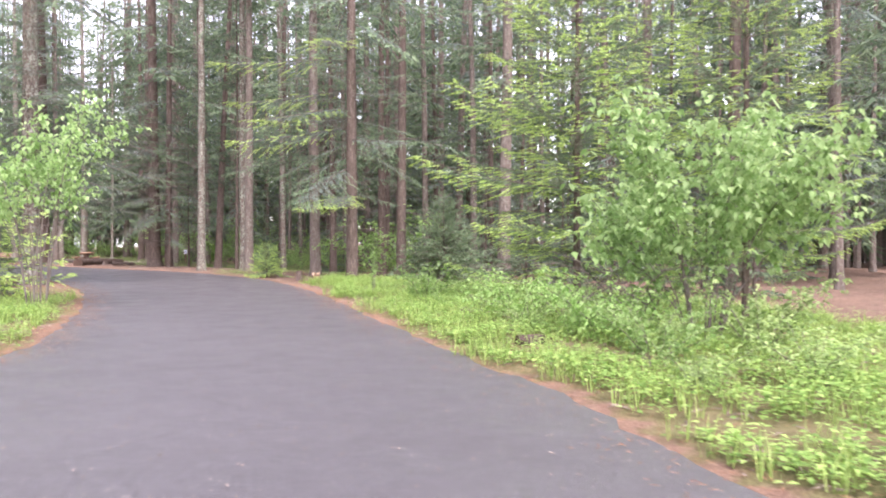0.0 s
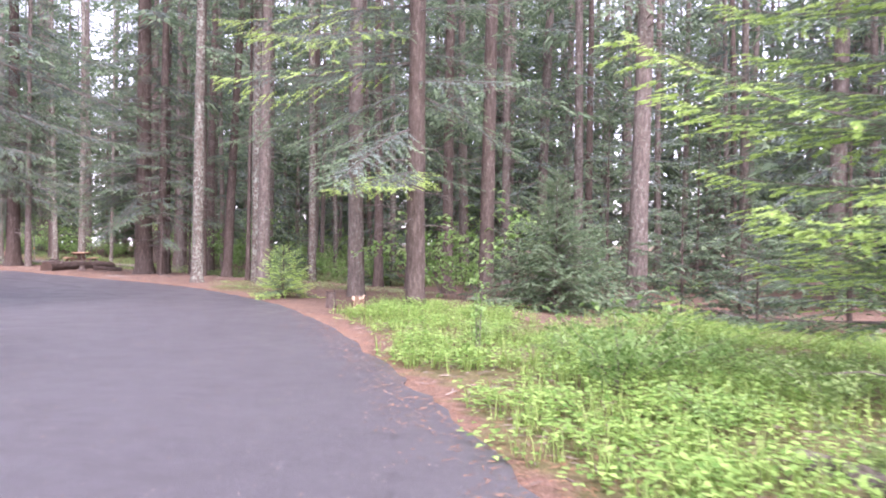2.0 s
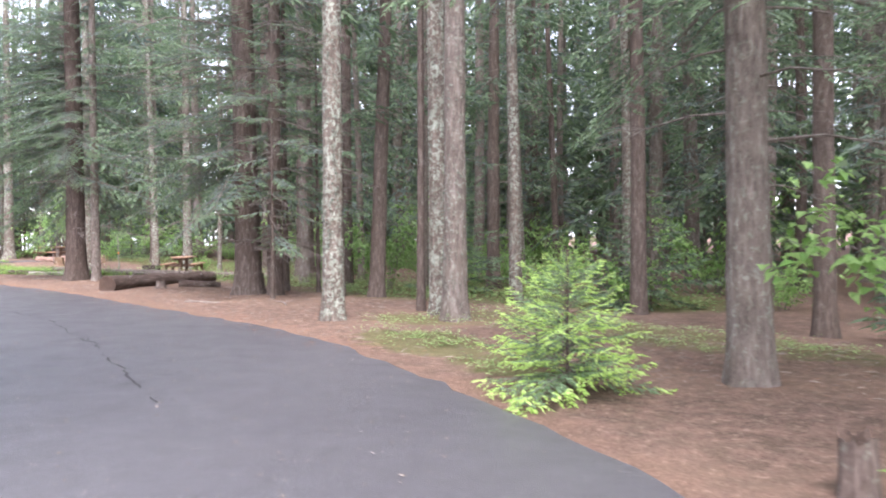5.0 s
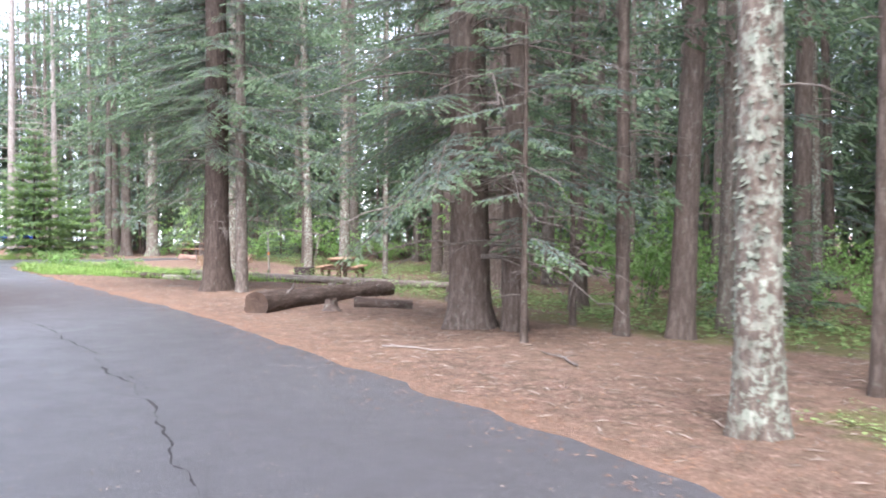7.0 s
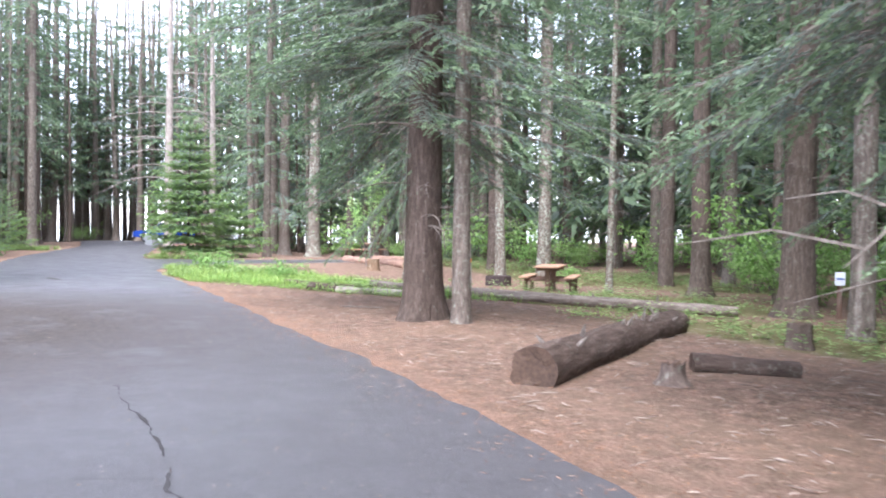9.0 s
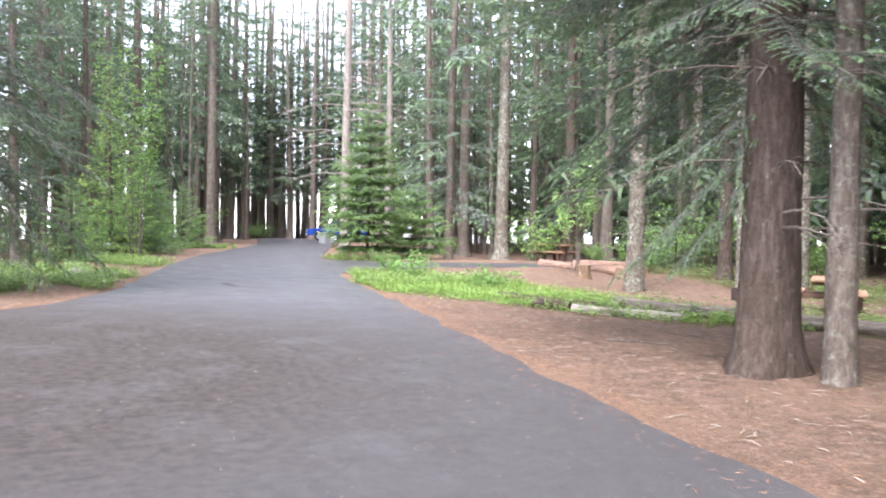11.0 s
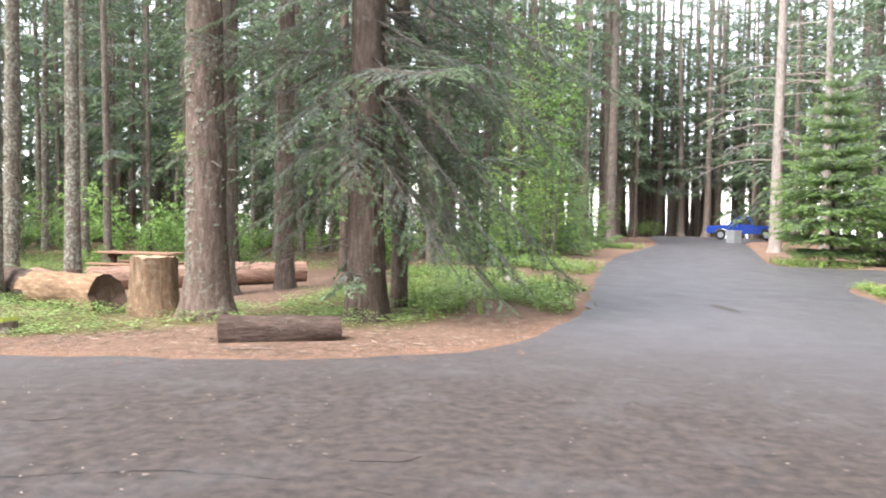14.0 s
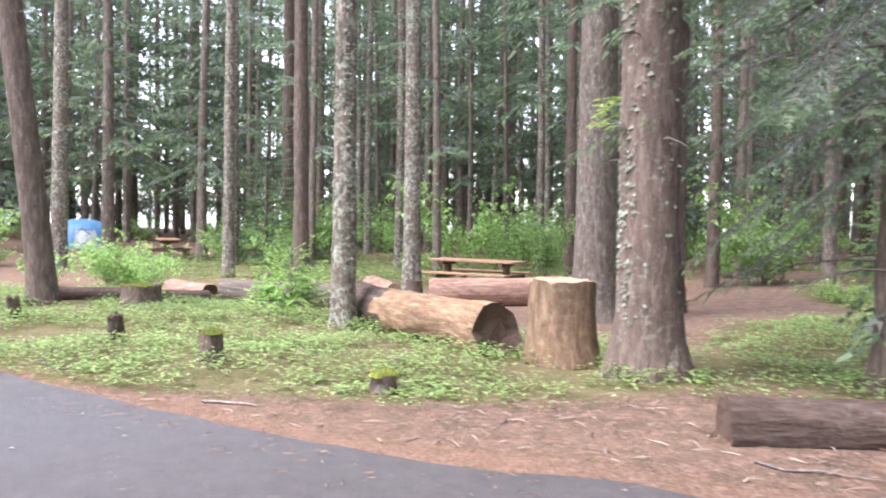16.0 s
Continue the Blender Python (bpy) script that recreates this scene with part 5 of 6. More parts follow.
shrub("bush", "bright low leafy bush in front of a log", -47.9, 25.7, 0.7, 0.65, 9, 26, 0.10, LEAVES, 66, group="undergrowth")
shrub("bush", "bright leafy bush behind the mossy stump", -50.6, 21.3, 1.0, 1.1, 9, 44, 0.085, LEAVES, 67, group="undergrowth")
shrub("bush", "clump of tall herbs on the road corner", -46.6, 43.9, 0.75, 0.8, 10, 30, 0.08, LEAVES, 68, group="undergrowth")
shrub("bush", "clump of tall herbs on the road corner", -43.6, 44.6, 0.6, 0.8, 10, 30, 0.08, LEAVES, 69, group="undergrowth")
shrub("bush", "clump of tall herbs on the road corner", -48.6, 44.2, 0.9, 0.6, 8, 30, 0.08, LEAVES, 70, group="undergrowth")
shrub("bush", "waist-high green bush on the verge", 1.6, 21.4, 0.9, 1.0, 10, 46, 0.075, LEAVES, 60, group="undergrowth")
shrub("bush", "waist-high green bush on the verge", 3.6, 19.4, 0.9, 1.1, 10, 46, 0.075, LEAVES, 61, group="undergrowth")
shrub("bush", "knee-high green bush on the verge", -1.6, 24.6, 0.9, 1.0, 9, 42, 0.07, LEAVES, 62, group="undergrowth")
shrub("bush", "slim upright leafy shoot on the verge", -3.7, 26.1, 1.55, 0.22, 3, 20, 0.07, LEAVES, 63, group="undergrowth")
shrub("bush", "small broad-leaved tree in light green leaf", -48.9, 50.8, 4.3, 0.9, 7, 60, 0.12, LEAVES_MAPLE, 64, bare=0.5, group="leafy shrubs")

# low leafy bushes along the verge, of three sizes
_verge = [shrub("bush", "knee-high leafy bush on the verge", 4.6, 17.2, 0.8, 0.8, 9, 40, 0.06, LEAVES, 71, group="undergrowth"), shrub("bush", "knee-high leafy bush on the verge", 2.2, 20.2, 0.6, 0.6, 8, 36, 0.05, HERBS, 72, group="undergrowth"), shrub("bush", "waist-high leafy bush on the verge", 5.6, 18.6, 1.1, 0.9, 10, 40, 0.07, HERBS, 73, group="undergrowth")]
for _x, _y, _k, _s in ((3.0, 19.6, 0, 0.8), (5.2, 16.2, 1, 1.2), (0.6, 22.6, 1, 1.0), (-0.6, 23.6, 0, 0.7), (2.9, 21.4, 2, 0.9), (6.2, 16.8, 2, 1.0), (0.2, 24.6, 2, 0.8), (-2.6, 26.4, 1, 1.1), (-4.4, 28.3, 1, 0.9), (4.4, 18.3, 2, 0.85), (-1.2, 26.2, 0, 0.9), (1.4, 24.4, 0, 1.1)):
    copy_thing(_verge[_k], pose(_x, _y, ground_z(_x, _y), 0, 0, 77 * _x) @ Matrix.Diagonal((_s * 0.85, _s * 0.85, _s * 0.6, 1)))

# ---- ground plants ----
EAST = [(-10, 13, 9, 34)]
PENINSULA = [(-52, 41, -33, 47)]
WEST = [(-50, 16, -40, 38)]
FARSIDE = [(-80, 34, -44, 48)]
ground_plants("verge_herbs", "bright green leafy herbs along the road verge", 44000, EAST, HERBS_BRIGHT, 0.050, 0.28, 31)
ground_plants("verge_grass", "tufts of bright green verge grass", 15000, EAST, GRASS, 0.005, 0.22, 32, 6, True)
ground_plants("verge_herbs", "bright green leafy herbs on the road corner", 16000, PENINSULA, HERBS_BRIGHT, 0.05, 0.15, 33)
ground_plants("verge_grass", "bright green grass on the road corner", 5000, PENINSULA, GRASS, 0.006, 0.20, 34, 6, True)
ground_plants("campsite_herbs", "low pale green herbs in the campsite", 34000, WEST, HERBS, 0.040, 0.19, 35, 6)
ground_plants("far_verge_grass", "bright green grass along the far verge", 7000, FARSIDE, GRASS, 0.010, 0.26, 36, 6, True)
ground_plants("far_verge_herbs", "bright green herbs along the far verge", 24000, FARSIDE, HERBS, 0.08, 0.26, 38)
ground_plants("woodland_herbs", "green herbs under the trees", 30000, [(-72, 8, -50, 34), (-40, 42, -8, 54), (-56, 52, -32, 64)], HERBS, 0.085, 0.35, 37)

ground_plants("lane_herbs", "small green herbs at the needle-strewn lane edge", 5200, [(-19, 32.5, -10, 40)], HERBS, 0.035, 0.13, 39)

# ---- logs, stumps, tables ----
log("log", "thick fallen log with dark rough bark on needle litter", (-27.55, 39.25), (-30.3, 44.9), 0.47, LOG_BARK, END_DARK, 41, snags=11, sink=0.10)
log("log", "long thin weathered log lying across the campsite", (-39.0, 44.7), (-32.0, 49.1), 0.25, LOG_GREY, END_DARK, 42, sink=-0.02, snags=4)
log("log", "short mossy log on needle litter", (-27.3, 41.25), (-26.6, 42.1), 0.24, LOG_BARK, END_DARK, 43)
log("log", "brown sawn log lying along the junction verge", (-42.15, 31.9), (-42.5, 33.25), 0.40, LOG_BARK, END_DARK, 44, sink=0.11)
log("log", "thick log with bare tan wood and a rotten split end", (-47.7, 26.9), (-44.75, 29.75), 0.63, LOG_BARK, END_DARK, 45, bare=0.36, hollow=0.10, lip=0.14)
log("log", "long peeled reddish log in front of a picnic table", (-52.55, 26.55), (-53.95, 31.45), 0.60, LOG_RED, END_TAN, 46)
log("log", "peeled reddish log with a sawn end", (-54.8, 24.4), (-53.6, 25.4), 0.40, LOG_RED, END_TAN, 47)
log("log", "dark mossy log among herbs", (-46.9, 21.9), (-48.9, 23.8), 0.30, LOG_BARK, END_DARK, 48)
log("log", "pale peeled log with a dark sawn end", (-50.6, 21.9), (-49.9, 23.2), 0.40, LOG_RED, END_DARK, 49, hollow=0.1)
log("log", "weathered log with a pale sawn end", (-49.75, 23.5), (-50.5, 25.7), 0.50, LOG_GREY, END_TAN, 50)
log("log", "dark half-sunk log in the grass of the corner", (-41.3, 43.6), (-38.3, 44.8), 0.2, LOG_BARK, END_DARK, 51)
log("log", "pale fallen log in the grass", (-50.2, 36.1), (-49.0, 36.4), 0.26, LOG_PALE, END_TAN, 52)
log("log", "weathered log lying beside the campsite trees", (-53.8, 52.7), (-48.2, 52.0), 0.34, LOG_RED, END_TAN, 53)
stump("stump", "tall weathered tan stump beside a conifer", -44.65, 30.45, 0.64, 0.83, STUMP_TAN, END_TAN, 61)
stump("stump", "small dark mossy stump in herbs", -42.85, 29.25, 0.21, 0.15, STUMP_BARK, END_DARK, 62, moss=True)
stump("stump", "small broken mossy stump in herbs", -43.3, 27.35, 0.21, 0.26, STUMP_BARK, END_DARK, 63, moss=True, jag=0.2)
stump("stump", "small leaning stump in herbs", -44.2, 25.6, 0.17, 0.28, STUMP_BARK, END_DARK, 64, (0.35, 0.2), jag=0.25)
stump("stump", "wide low stump capped with yellow-green moss", -47.2, 23.7, 0.56, 0.34, STUMP_BARK, END_DARK, 65, moss=True)
stump("stump", "dark sawn stump behind logs", -53.6, 22.4, 0.46, 0.42, STUMP_BARK, END_DARK, 66)
stump("stump", "dark stump at the foot of a conifer", -52.9, 26.1, 0.34, 0.46, STUMP_BARK, END_DARK, 67)
stump("stump", "short weathered stump on needle litter", -28.4, 45.2, 0.34, 0.36, STUMP_BARK, END_DARK, 68)
stump("stump", "small crumbling brown stump on needle litter", -26.8, 40.3, 0.22, 0.19, STUMP_BARK, END_DARK, 69, flare=0.6, jag=0.35)
stump("stump", "small dark stump by the lane", -9.25, 31.3, 0.19, 0.32, STUMP_BARK, END_DARK, 70, jag=0.2)
stump("stump", "split tan stump by the lane", -8.1, 30.5, 0.24, 0.30, STUMP_TAN, END_TAN, 71, flare=0.5, jag=0.35)
stump("stump", "small leaning broken stump at the verge", -45.4, 23.1, 0.17, 0.27, STUMP_BARK, END_DARK, 72, (0.35, 0.1), jag=0.25)
picnic_table("reddish-brown timber picnic table with benches in the clearing", -40.0, 51.6, 128)
picnic_table("long reddish-brown timber picnic table behind a log", -56.9, 26.4, 75, 2.4, z=-0.46)


# ---- camp things, sign, pickup ----
def box(bm, size, at, bevel=0.01, turn=None):
    plank(bm, size, at, turn, bevel)


def dome_tent(x, y, turn):
    t = empty("dome_tent", x, y, None, turn)
    blue, white = plain("blue_nylon", (0.16, 0.35, 0.60), 0.5), plain("white_nylon", (0.72, 0.76, 0.78), 0.5)
    dark = plain("grey_mesh", (0.30, 0.36, 0.42), 0.7)
    sides, rings = 24, 9
    v = []
    for i in range(rings + 1):
        k = i / rings
        r, z = 1.6 * math.cos(k * math.pi / 2) ** 0.8 + 0.02, 1.35 * math.sin(k * math.pi / 2)
        for j in range(sides):
            a = j * math.tau / sides
            rr = r * (1 + 0.05 * math.cos(4 * a))
            v.append((rr * math.cos(a), rr * 0.85 * math.sin(a), z - 0.02))
    f = [(i * sides + j, i * sides + (j + 1) % sides, (i + 1) * sides + (j + 1) % sides, (i + 1) * sides + j) for i in range(rings) for j in range(sides)]
    lower = [q for q in f if q[0] // sides < 4]
    upper = [q for q in f if q[0] // sides >= 4]
    mesh_object("tent_body", v, lower, [white], t, None, True)
    fly = [(p[0] * 1.03, p[1] * 1.03, p[2] * 1.02) for p in v]
    mesh_object("rain_fly", fly, upper + [q for q in lower if (q[0] % sides) in (2, 3, 4, 9, 10, 14, 15, 16, 21, 22)], [blue], t, None, True)
    arch = [(1.53 - 0.35 * s * s, y0, 0.95 * (1 - s * s)) for s, y0 in ((-1, -0.42), (-0.6, -0.30), (0, 0), (0.6, 0.30), (1, 0.42))]
    p = Pile()
    for a, b in zip(arch, arch[1:]):
        p.tube([a, b], [0.02, 0.02], 5)
    p.obj("door_piping", [dark], t)
    return tagged(t, "blue and white dome tent pitched in a campsite", "tent")


def pickup(x, y, turn):
    """A parked pickup, nose along +x."""
    t = empty("pickup_truck", x, y, 0.0, turn)
    paint = plain("blue_car_paint", (0.015, 0.06, 0.36), 0.25, 0.0, 0.05)
    glass = plain("dark_window_glass", (0.03, 0.035, 0.04), 0.05)
    rubber, steel = plain("black_rubber", (0.02, 0.02, 0.02), 0.8), plain("grey_wheel_metal", (0.4, 0.4, 0.42), 0.35, 0.8)
    light = plain("lamp_glass", (0.7, 0.7, 0.68), 0.1)

    def profile(name, outline, half, mat, bevel=0.04, parent=t):
        bm = bmesh.new()
        vs = [bm.verts.new((a, -half, b)) for a, b in outline]
        face = bm.faces.new(vs)
        r = bmesh.ops.extrude_face_region(bm, geom=[face])
        bmesh.ops.translate(bm, vec=(0, 2 * half, 0), verts=[g for g in r["geom"] if isinstance(g, bmesh.types.BMVert)])
        bmesh.ops.recalc_face_normals(bm, faces=bm.faces)
        bmesh.ops.bevel(bm, geom=list(bm.edges), offset=bevel, segments=2, affect="EDGES")
        return part(name, bm, mat, parent)

    profile("body", [(-2.6, 0.48), (-2.1, 0.45), (-1.95, 0.80), (-1.4, 0.80), (-1.25, 0.45), (1.1, 0.45), (1.25, 0.82), (1.85, 0.82), (2.0, 0.45), (2.55, 0.48), (2.6, 0.85), (2.5, 1.02), (1.1, 1.10), (-0.6, 1.08), (-2.6, 1.06)], 0.92, paint)
    cab = profile("cab", [(1.1, 1.05), (0.45, 1.72), (-0.55, 1.76), (-0.75, 1.05)], 0.80, paint, 0.05)
    for side in (-1, 1):
        bm = bmesh.new()
        vs = [bm.verts.new((a, side * 0.806, b)) for a, b in ((0.85, 1.16), (0.36, 1.62), (-0.45, 1.66), (-0.60, 1.16))]
        bm.faces.new(vs)
        part("side_window", bm, glass, cab)
    bm = bmesh.new()
    bm.faces.new([bm.verts.new(q) for q in ((1.05, -0.68, 1.13), (1.05, 0.68, 1.13), (0.50, 0.62, 1.69), (0.50, -0.62, 1.69))])
    part("windscreen", bm, glass, cab)
    for wx in (-1.68, 1.55):
        for wy in (-0.82, 0.82):
            p = Pile()
            p.tube([(wx, wy - 0.12, 0.38), (wx, wy - 0.09, 0.38), (wx, wy + 0.09, 0.38), (wx, wy + 0.12, 0.38)], [0.33, 0.38, 0.38, 0.33], 20, 0, True)
            wheel = p.obj("wheel", [rubber], t)
            p = Pile()
            p.tube([(wx, wy - 0.13, 0.38), (wx, wy + 0.13, 0.38)], [0.22, 0.22], 16, 0, True)
            p.obj("rim", [steel], wheel)
    for sy in (-0.66, 0.66):
        bm = bmesh.new()
        box(bm, (0.05, 0.34, 0.16), (2.59, sy, 0.84))
        part("headlight", bm, light, t)
    bm = bmesh.new()
    box(bm, (0.14, 1.8, 0.18), (2.62, 0, 0.55), 0.03)
    part("bumper", bm, steel, t)
    bm = bmesh.new()
    box(bm, (0.05, 0.9, 0.2), (2.60, 0, 0.84))
    part("grille", bm, rubber, t)
    return tagged(t, "blue pickup truck parked at the end of the road", "pickup truck")


def utility_box(x, y, turn):
    t = empty("utility_box", x, y, None, turn)
    grey_paint = plain("grey_painted_metal", (0.36, 0.38, 0.38), 0.5, 0.2)
    bm = bmesh.new()
    box(bm, (0.75, 0.6, 0.82), (0, 0, 0.40), 0.02)
    part("cabinet", bm, grey_paint, t)
    bm = bmesh.new()
    box(bm, (0.80, 0.65, 0.05), (0, 0, 0.83), 0.012)
    lid = part("lid", bm, grey_paint, t)
    bm = bmesh.new()
    box(bm, (0.02, 0.18, 0.04), (0.41, 0, 0.78), 0.005)
    part("handle", bm, grey_paint, lid)
    return tagged(t, "grey metal utility box at the roadside", "utility box")


def marker_post(name, label, x, y, tall, lean, wide, mat, plate=None, plate_label="", ribbon=None, turn=0):
    t = empty(name, x, y, None, turn)
    p = Pile()
    p.tube([(0, 0, -0.15), (lean[0] * tall * 0.5, lean[1] * tall * 0.5, tall * 0.5), (lean[0] * tall, lean[1] * tall, tall)], [wide, wide * 0.9, wide * 0.75], 7, 0, True)
    p.obj("post", [mat], t)
    if plate:
        bm = bmesh.new()
        box(bm, (0.015, plate[0], plate[1]), (wide + 0.012, 0, tall - plate[1] * 0.6), 0.003)
        part("sign_plate", bm, plain("white_sign", (0.75, 0.77, 0.80), 0.4), t, plate_label)
        bm = bmesh.new()
        box(bm, (0.006, plate[0] * 0.7, plate[1] * 0.14), (wide + 0.024, 0, tall - plate[1] * 0.6), 0.001)
        part("bar", bm, plain("blue_print", (0.08, 0.16, 0.40), 0.5), t)
    if ribbon:
        p = Pile()
        p.tube([(lean[0] * ribbon, lean[1] * ribbon, ribbon - 0.04), (lean[0] * ribbon, lean[1] * ribbon, ribbon + 0.04)], [wide * 1.25, wide * 1.25], 8, 0, True)
        tagged(p.obj("ribbon", [plain("orange_tape", (0.75, 0.25, 0.06), 0.5)], t), "orange marker tape")
    return tagged(t, label, "post")


def fire_ring(x, y):
    t = empty("fire_ring", x, y)
    iron = plain("rusty_iron", (0.07, 0.05, 0.045), 0.8, 0.3, 0.4)
    p = Pile()
    n = 22
    for r0, r1 in ((0.42, 0.40),):
        v = [(r * math.cos(k * math.tau / n), r * math.sin(k * math.tau / n), z) for r, z in ((r0, -0.05), (r0, 0.30), (r1, 0.30), (r1, -0.05)) for k in range(n)]
        f = [(i * n + k, i * n + (k + 1) % n, (i + 1) * n + (k + 1) % n, (i + 1) * n + k) for i in range(3) for k in range(n)]
        p.add(v, f, 0)
    p.obj("ring", [iron], t)
    for k in range(7):
        p = Pile()
        yy = -0.3 + 0.1 * k
        w = math.sqrt(max(0.01, 0.16 - yy * yy))
        p.tube([(0.0, yy, 0.31), (w, yy, 0.31)], [0.008, 0.008], 5)
        p.obj("grate_bar", [iron], t)
    return tagged(t, "rusty iron fire ring with a grate", "fire ring")


def stick(label, x, y, length, turn, thick, seed, mat=None):
    rng = random.Random(seed)
    p = Pile()
    z = ground_z(x, y)
    pts = [((s - 0.5) * length, rng.uniform(-1, 1) * 0.06 * length, thick + rng.uniform(0, 0.03) * length * 0.4) for s in (0, 0.25, 0.5, 0.75, 1)]
    p.tube(pts, [thick, thick, thick * 0.85, thick * 0.7, thick * 0.3], 6, 0, True)
    for _ in range(2):
        q = np.array(pts[rng.randint(1, 3)])
        p.tube([q, q + np.array((rng.uniform(-0.2, 0.2), rng.uniform(-0.25, 0.25), 0.03)) * length], [thick * 0.5, thick * 0.2], 5)
    ob = p.obj("stick", [mat or DEADWOOD])
    ob.matrix_basis = pose(x, y, z, 0, 0, turn)
    return tagged(ob, label, "stick", "fallen sticks")


dome_tent(-70.0, 3.6, 40)
pickup(-95.2, 59.0, -112)
utility_box(-86.3, 54.9, 20)
picnic_table("dark timber picnic table deep in the campsite", -63.4, 12.9, 40, 1.85)
picnic_table("dark reddish timber picnic table in the back campsite", -58.0, 56.1, 20)
marker_post("marker_stake", "thin pale leaning stake with orange tape", -37.3, 46.4, 1.5, (-0.10, 0.03), 0.025, BARK_PALE, ribbon=0.85)
marker_post("site_sign", "small white sign on a short brown post", -63.1, 38.0, 0.55, (0, 0), 0.04, TABLE_DARK, (0.22, 0.16), "white sign plate", turn=-20)
marker_post("site_sign", "small white sign on a post under the trees", -31.0, 51.2, 1.0, (0, 0), 0.06, TABLE_DARK, (0.20, 0.28), "white sign plate", turn=-55)
fire_ring(-42.6, 51.8)
log("log", "short charred log in the grass", (-39.7, 43.4), (-39.1, 43.8), 0.22, LOG_BARK, END_DARK, 81)
log("log", "pale stripped log at the edge of the clearing", (-38.9, 43.7), (-37.3, 44.9), 0.20, LOG_PALE, END_TAN, 82)
log("log", "sawn reddish log in the back campsite", (-52.6, 53.4), (-50.2, 54.6), 0.36, LOG_RED, END_TAN, 83)
log("log", "sawn reddish log in the back campsite", (-50.6, 52.2), (-48.0, 52.9), 0.34, LOG_RED, END_TAN, 84)
stump("stump", "pale weathered stump in the back campsite", -47.6, 50.2, 0.42, 0.42, STUMP_TAN, END_TAN, 85)
log("log", "half-buried bark-covered log in the verge herbs", (1.1, 21.7), (0.1, 22.7), 0.22, LOG_GREY, END_DARK, 86, sink=0.10)
log("log", "short grey log end poking out of the herbs", (2.6, 18.45), (2.9, 18.7), 0.18, LOG_BARK, END_DARK, 87)


def litter(name, label, count, boxes, mat, long, thick, seed, accept):
    """Fallen twigs and needle bundles lying flat."""
    p, z, gap = scatter(count, boxes, accept, seed)
    rng = np.random.default_rng(seed + 5)
    n = len(p)
    a = rng.uniform(0, math.tau, n)
    s = long * rng.uniform(0.4, 1.3, n)[:, None]
    d = np.c_[np.cos(a), np.sin(a), rng.uniform(-0.05, 0.12, n)]
    w = np.c_[-np.sin(a), np.cos(a), np.zeros(n)] * thick * rng.uniform(0.6, 1.3, n)[:, None]
    base = np.c_[p, np.maximum(z, np.where(gap < 0.02, 0.003, -9)) + 0.012]
    bend = base + d * s * 0.5 + np.c_[rng.uniform(-1, 1, n), rng.uniform(-1, 1, n), rng.uniform(0.0, 0.5, n)] * s * 0.10
    tip = base + d * s
    v = np.stack([base - w, base + w, bend + w, bend - w, tip, bend + np.array((0, 0, 1)) * thick], 1).reshape(-1, 3)
    o = np.arange(n)[:, None] * 6
    f = (o + [0, 1, 5]).tolist() + (o + [1, 2, 5]).tolist() + (o + [3, 0, 5]).tolist() + (o + [3, 5, 4]).tolist() + (o + [5, 2, 4]).tolist()
    tagged(mesh_object(name, v, f, [mat]), label, "litter", kind="stuff")


NEEDLE_LITTER = leaf_material("fallen_needles", (0.14, 0.06, 0.03), (0.50, 0.27, 0.15), 0.1, 0.8)
TWIG_LITTER = leaf_material("fallen_twigs", (0.09, 0.065, 0.05), (0.30, 0.24, 0.19), 0.05, 0.8)
VERGES = [(-42, 34, -8, 46), (-48, 20, -38, 36), (-10, 12, 8, 30), (-18, 14, 0, 28)]
litter("needle_litter", "orange-brown fallen needles along the road margin", 105000, VERGES, NEEDLE_LITTER, 0.065, 0.003, 91, lambda q, g: smooth(-0.75, 0.05, g + 0.3 * rumple(q, 1.5, 21)) * (0.30 + 0.7 * smooth(1.2, 0.2, g)) * (g < 6))
litter("twig_litter", "pale twigs and bark flakes on the forest floor", 26000, VERGES, TWIG_LITTER, 0.15, 0.007, 92, lambda q, g: 0.6 * smooth(0.0, 0.4, g) * (g < 7))
litter("road_litter", "scattered needles and twigs on the asphalt", 11000, [(-46, 24, -24, 42), (-24, 26, 4, 38), (-8, 10, 8, 28)], TWIG_LITTER, 0.035, 0.005, 93, lambda q, g: 0.5 * (g < -0.1))
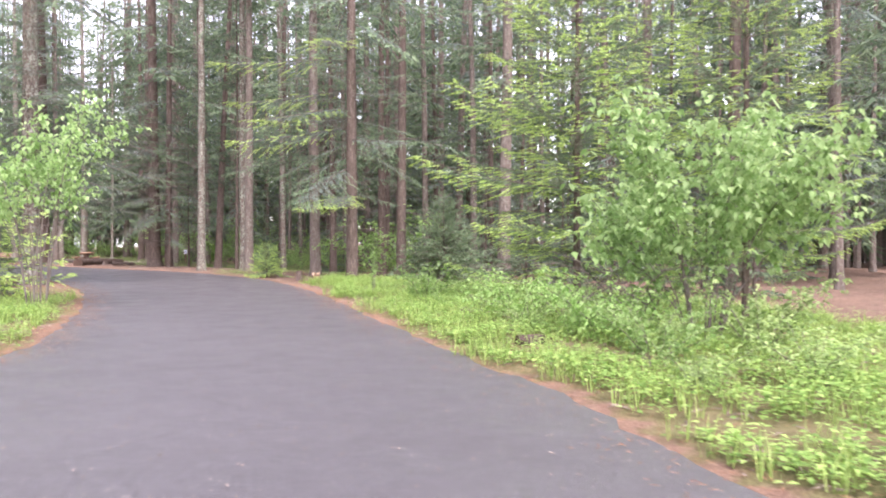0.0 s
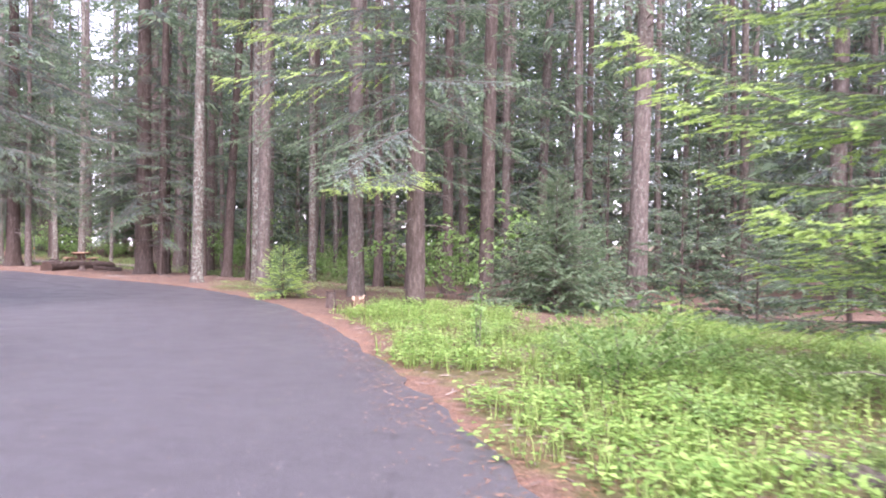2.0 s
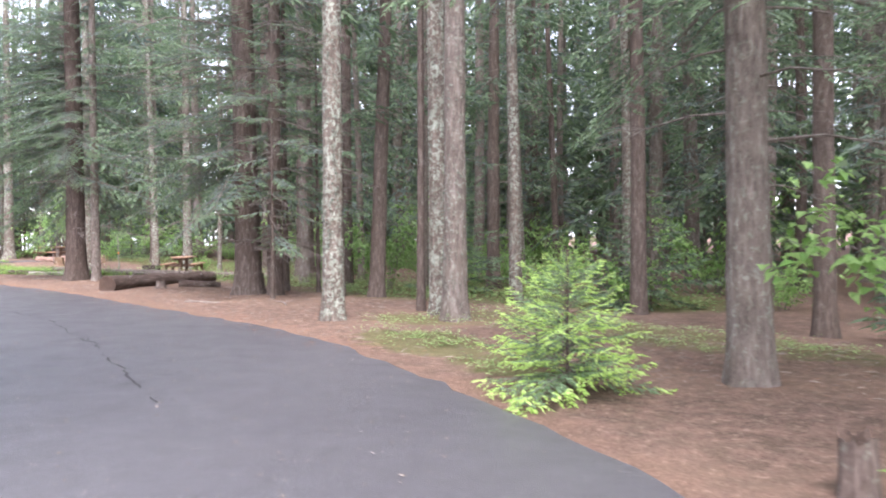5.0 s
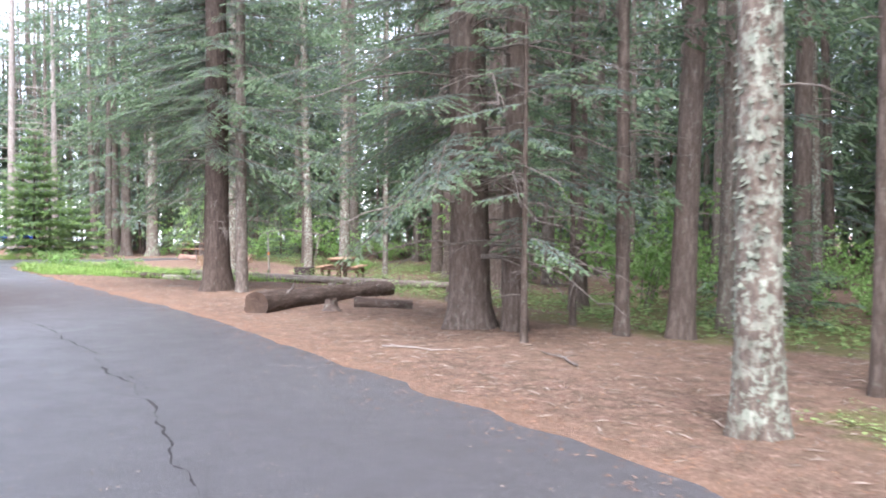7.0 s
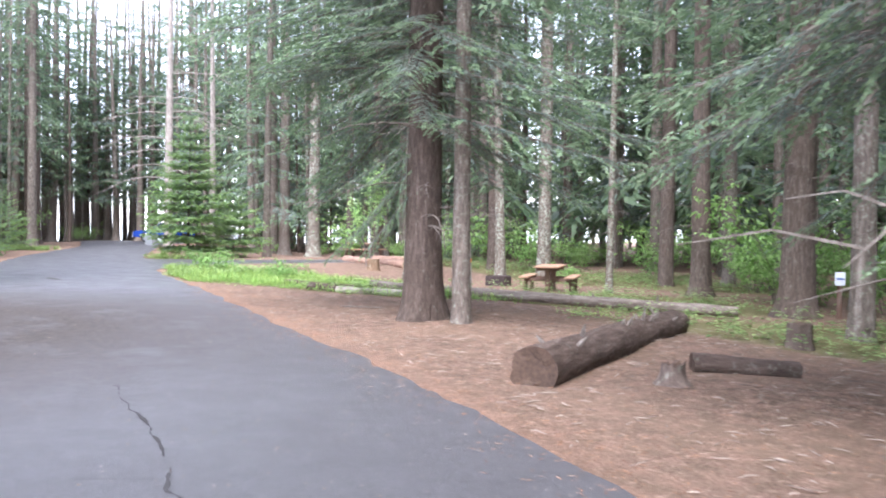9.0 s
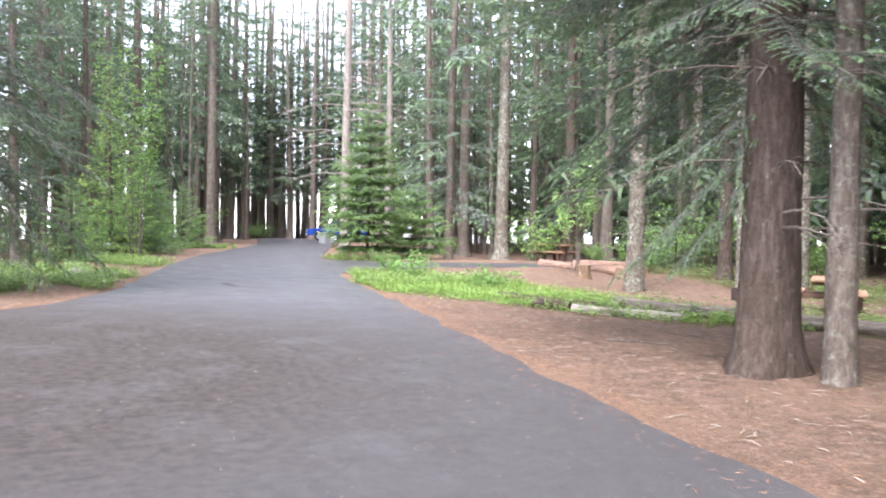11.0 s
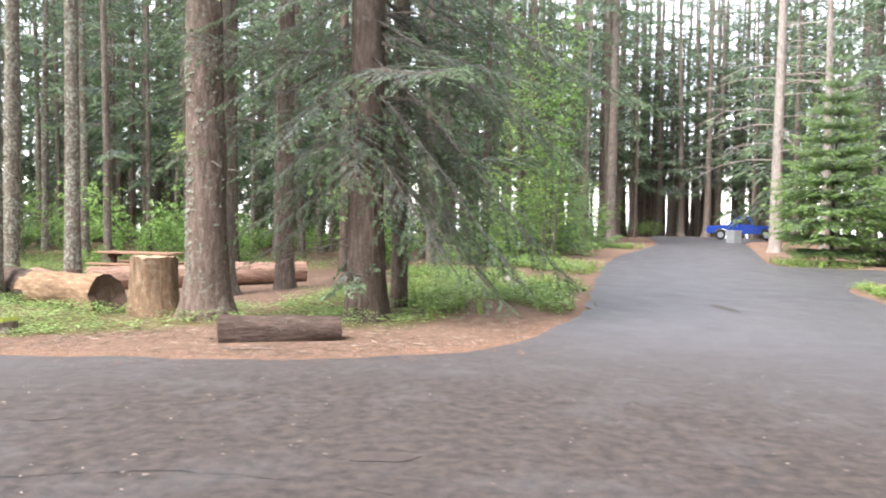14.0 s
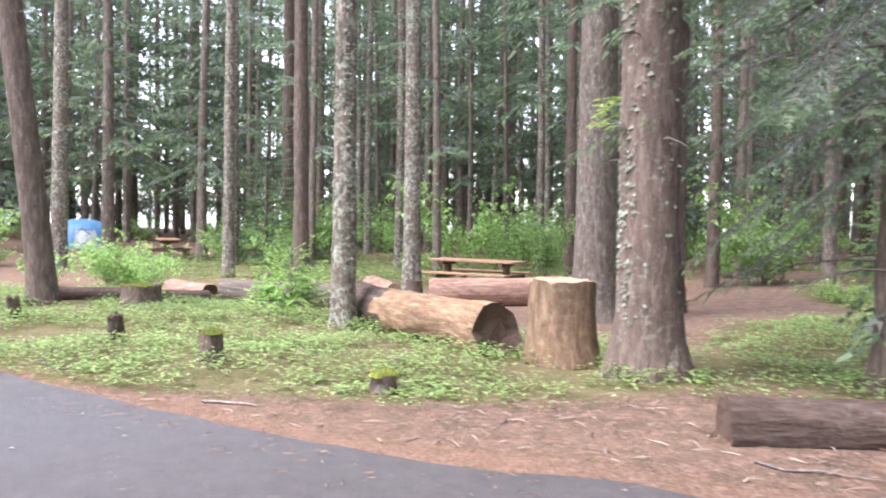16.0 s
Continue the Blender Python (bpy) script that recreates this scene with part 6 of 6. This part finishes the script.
stick("pale fallen stick in the verge", -41.9, 28.4, 0.45, 95, 0.012, 1, BARK_PALE)
stick("short pale fallen branch on the verge", -41.5, 32.4, 0.7, 80, 0.010, 2)
stick("dark fallen branch beside the road", -42.6, 26.2, 0.8, 60, 0.012, 3)
stick("pale bark strip on the verge", -42.8, 24.9, 0.5, 70, 0.02, 4, BARK_PALE)
stick("fallen branch on needle litter", -22.4, 38.0, 0.9, 20, 0.012, 5, BARK_PALE)
stick("fallen branch on needle litter", -20.6, 38.4, 1.1, 150, 0.014, 6)
stick("fallen branch on needle litter", -28.6, 40.6, 1.0, 10, 0.012, 7)
def dead_brush(x, y, tall, wide, stems, seed, label):
    """Bare, arching, tangled dead branches."""
    rng = random.Random(seed)
    thing = empty("dead_brush", x, y)
    for _ in range(stems):
        p = Pile()
        a, bow = rng.uniform(0, math.tau), rng.uniform(0.3, 1.0)
        d = np.array((math.cos(a), math.sin(a), 0))
        pts = [d * wide * s * rng.uniform(0.85, 1.15) + np.array((rng.uniform(-1, 1), rng.uniform(-1, 1), 0)) * 0.12 * wide + np.array((0, 0, tall * bow * (1.9 * s - 1.1 * s * s) - 0.05)) for s in (0, 0.2, 0.4, 0.6, 0.8, 1)]
        w = rng.uniform(0.007, 0.016)
        p.tube(pts, [w, w * 0.9, w * 0.75, w * 0.6, w * 0.4, w * 0.15], 5)
        for _ in range(5):
            q = pts[rng.randint(1, 4)]
            e = q + np.array((rng.uniform(-1, 1), rng.uniform(-1, 1), rng.uniform(-0.4, 0.5))) * 0.4 * wide
            p.tube([q, (q + e) / 2 + np.array((0, 0, 0.04)), e], [w * 0.5, w * 0.35, w * 0.1], 4)
        p.obj("branch", [DEADWOOD], thing)
    return tagged(thing, label, "dead brush")


dead_brush(3.9, 20.1, 1.7, 1.5, 13, 8, "bare tangled dead branches under a leafy maple")
dead_brush(2.2, 22.0, 1.5, 1.6, 12, 9, "bare tangled dead branches among verge firs")
stick("fallen branch beside the big fir", -35.0, 42.0, 0.8, 40, 0.012, 9)
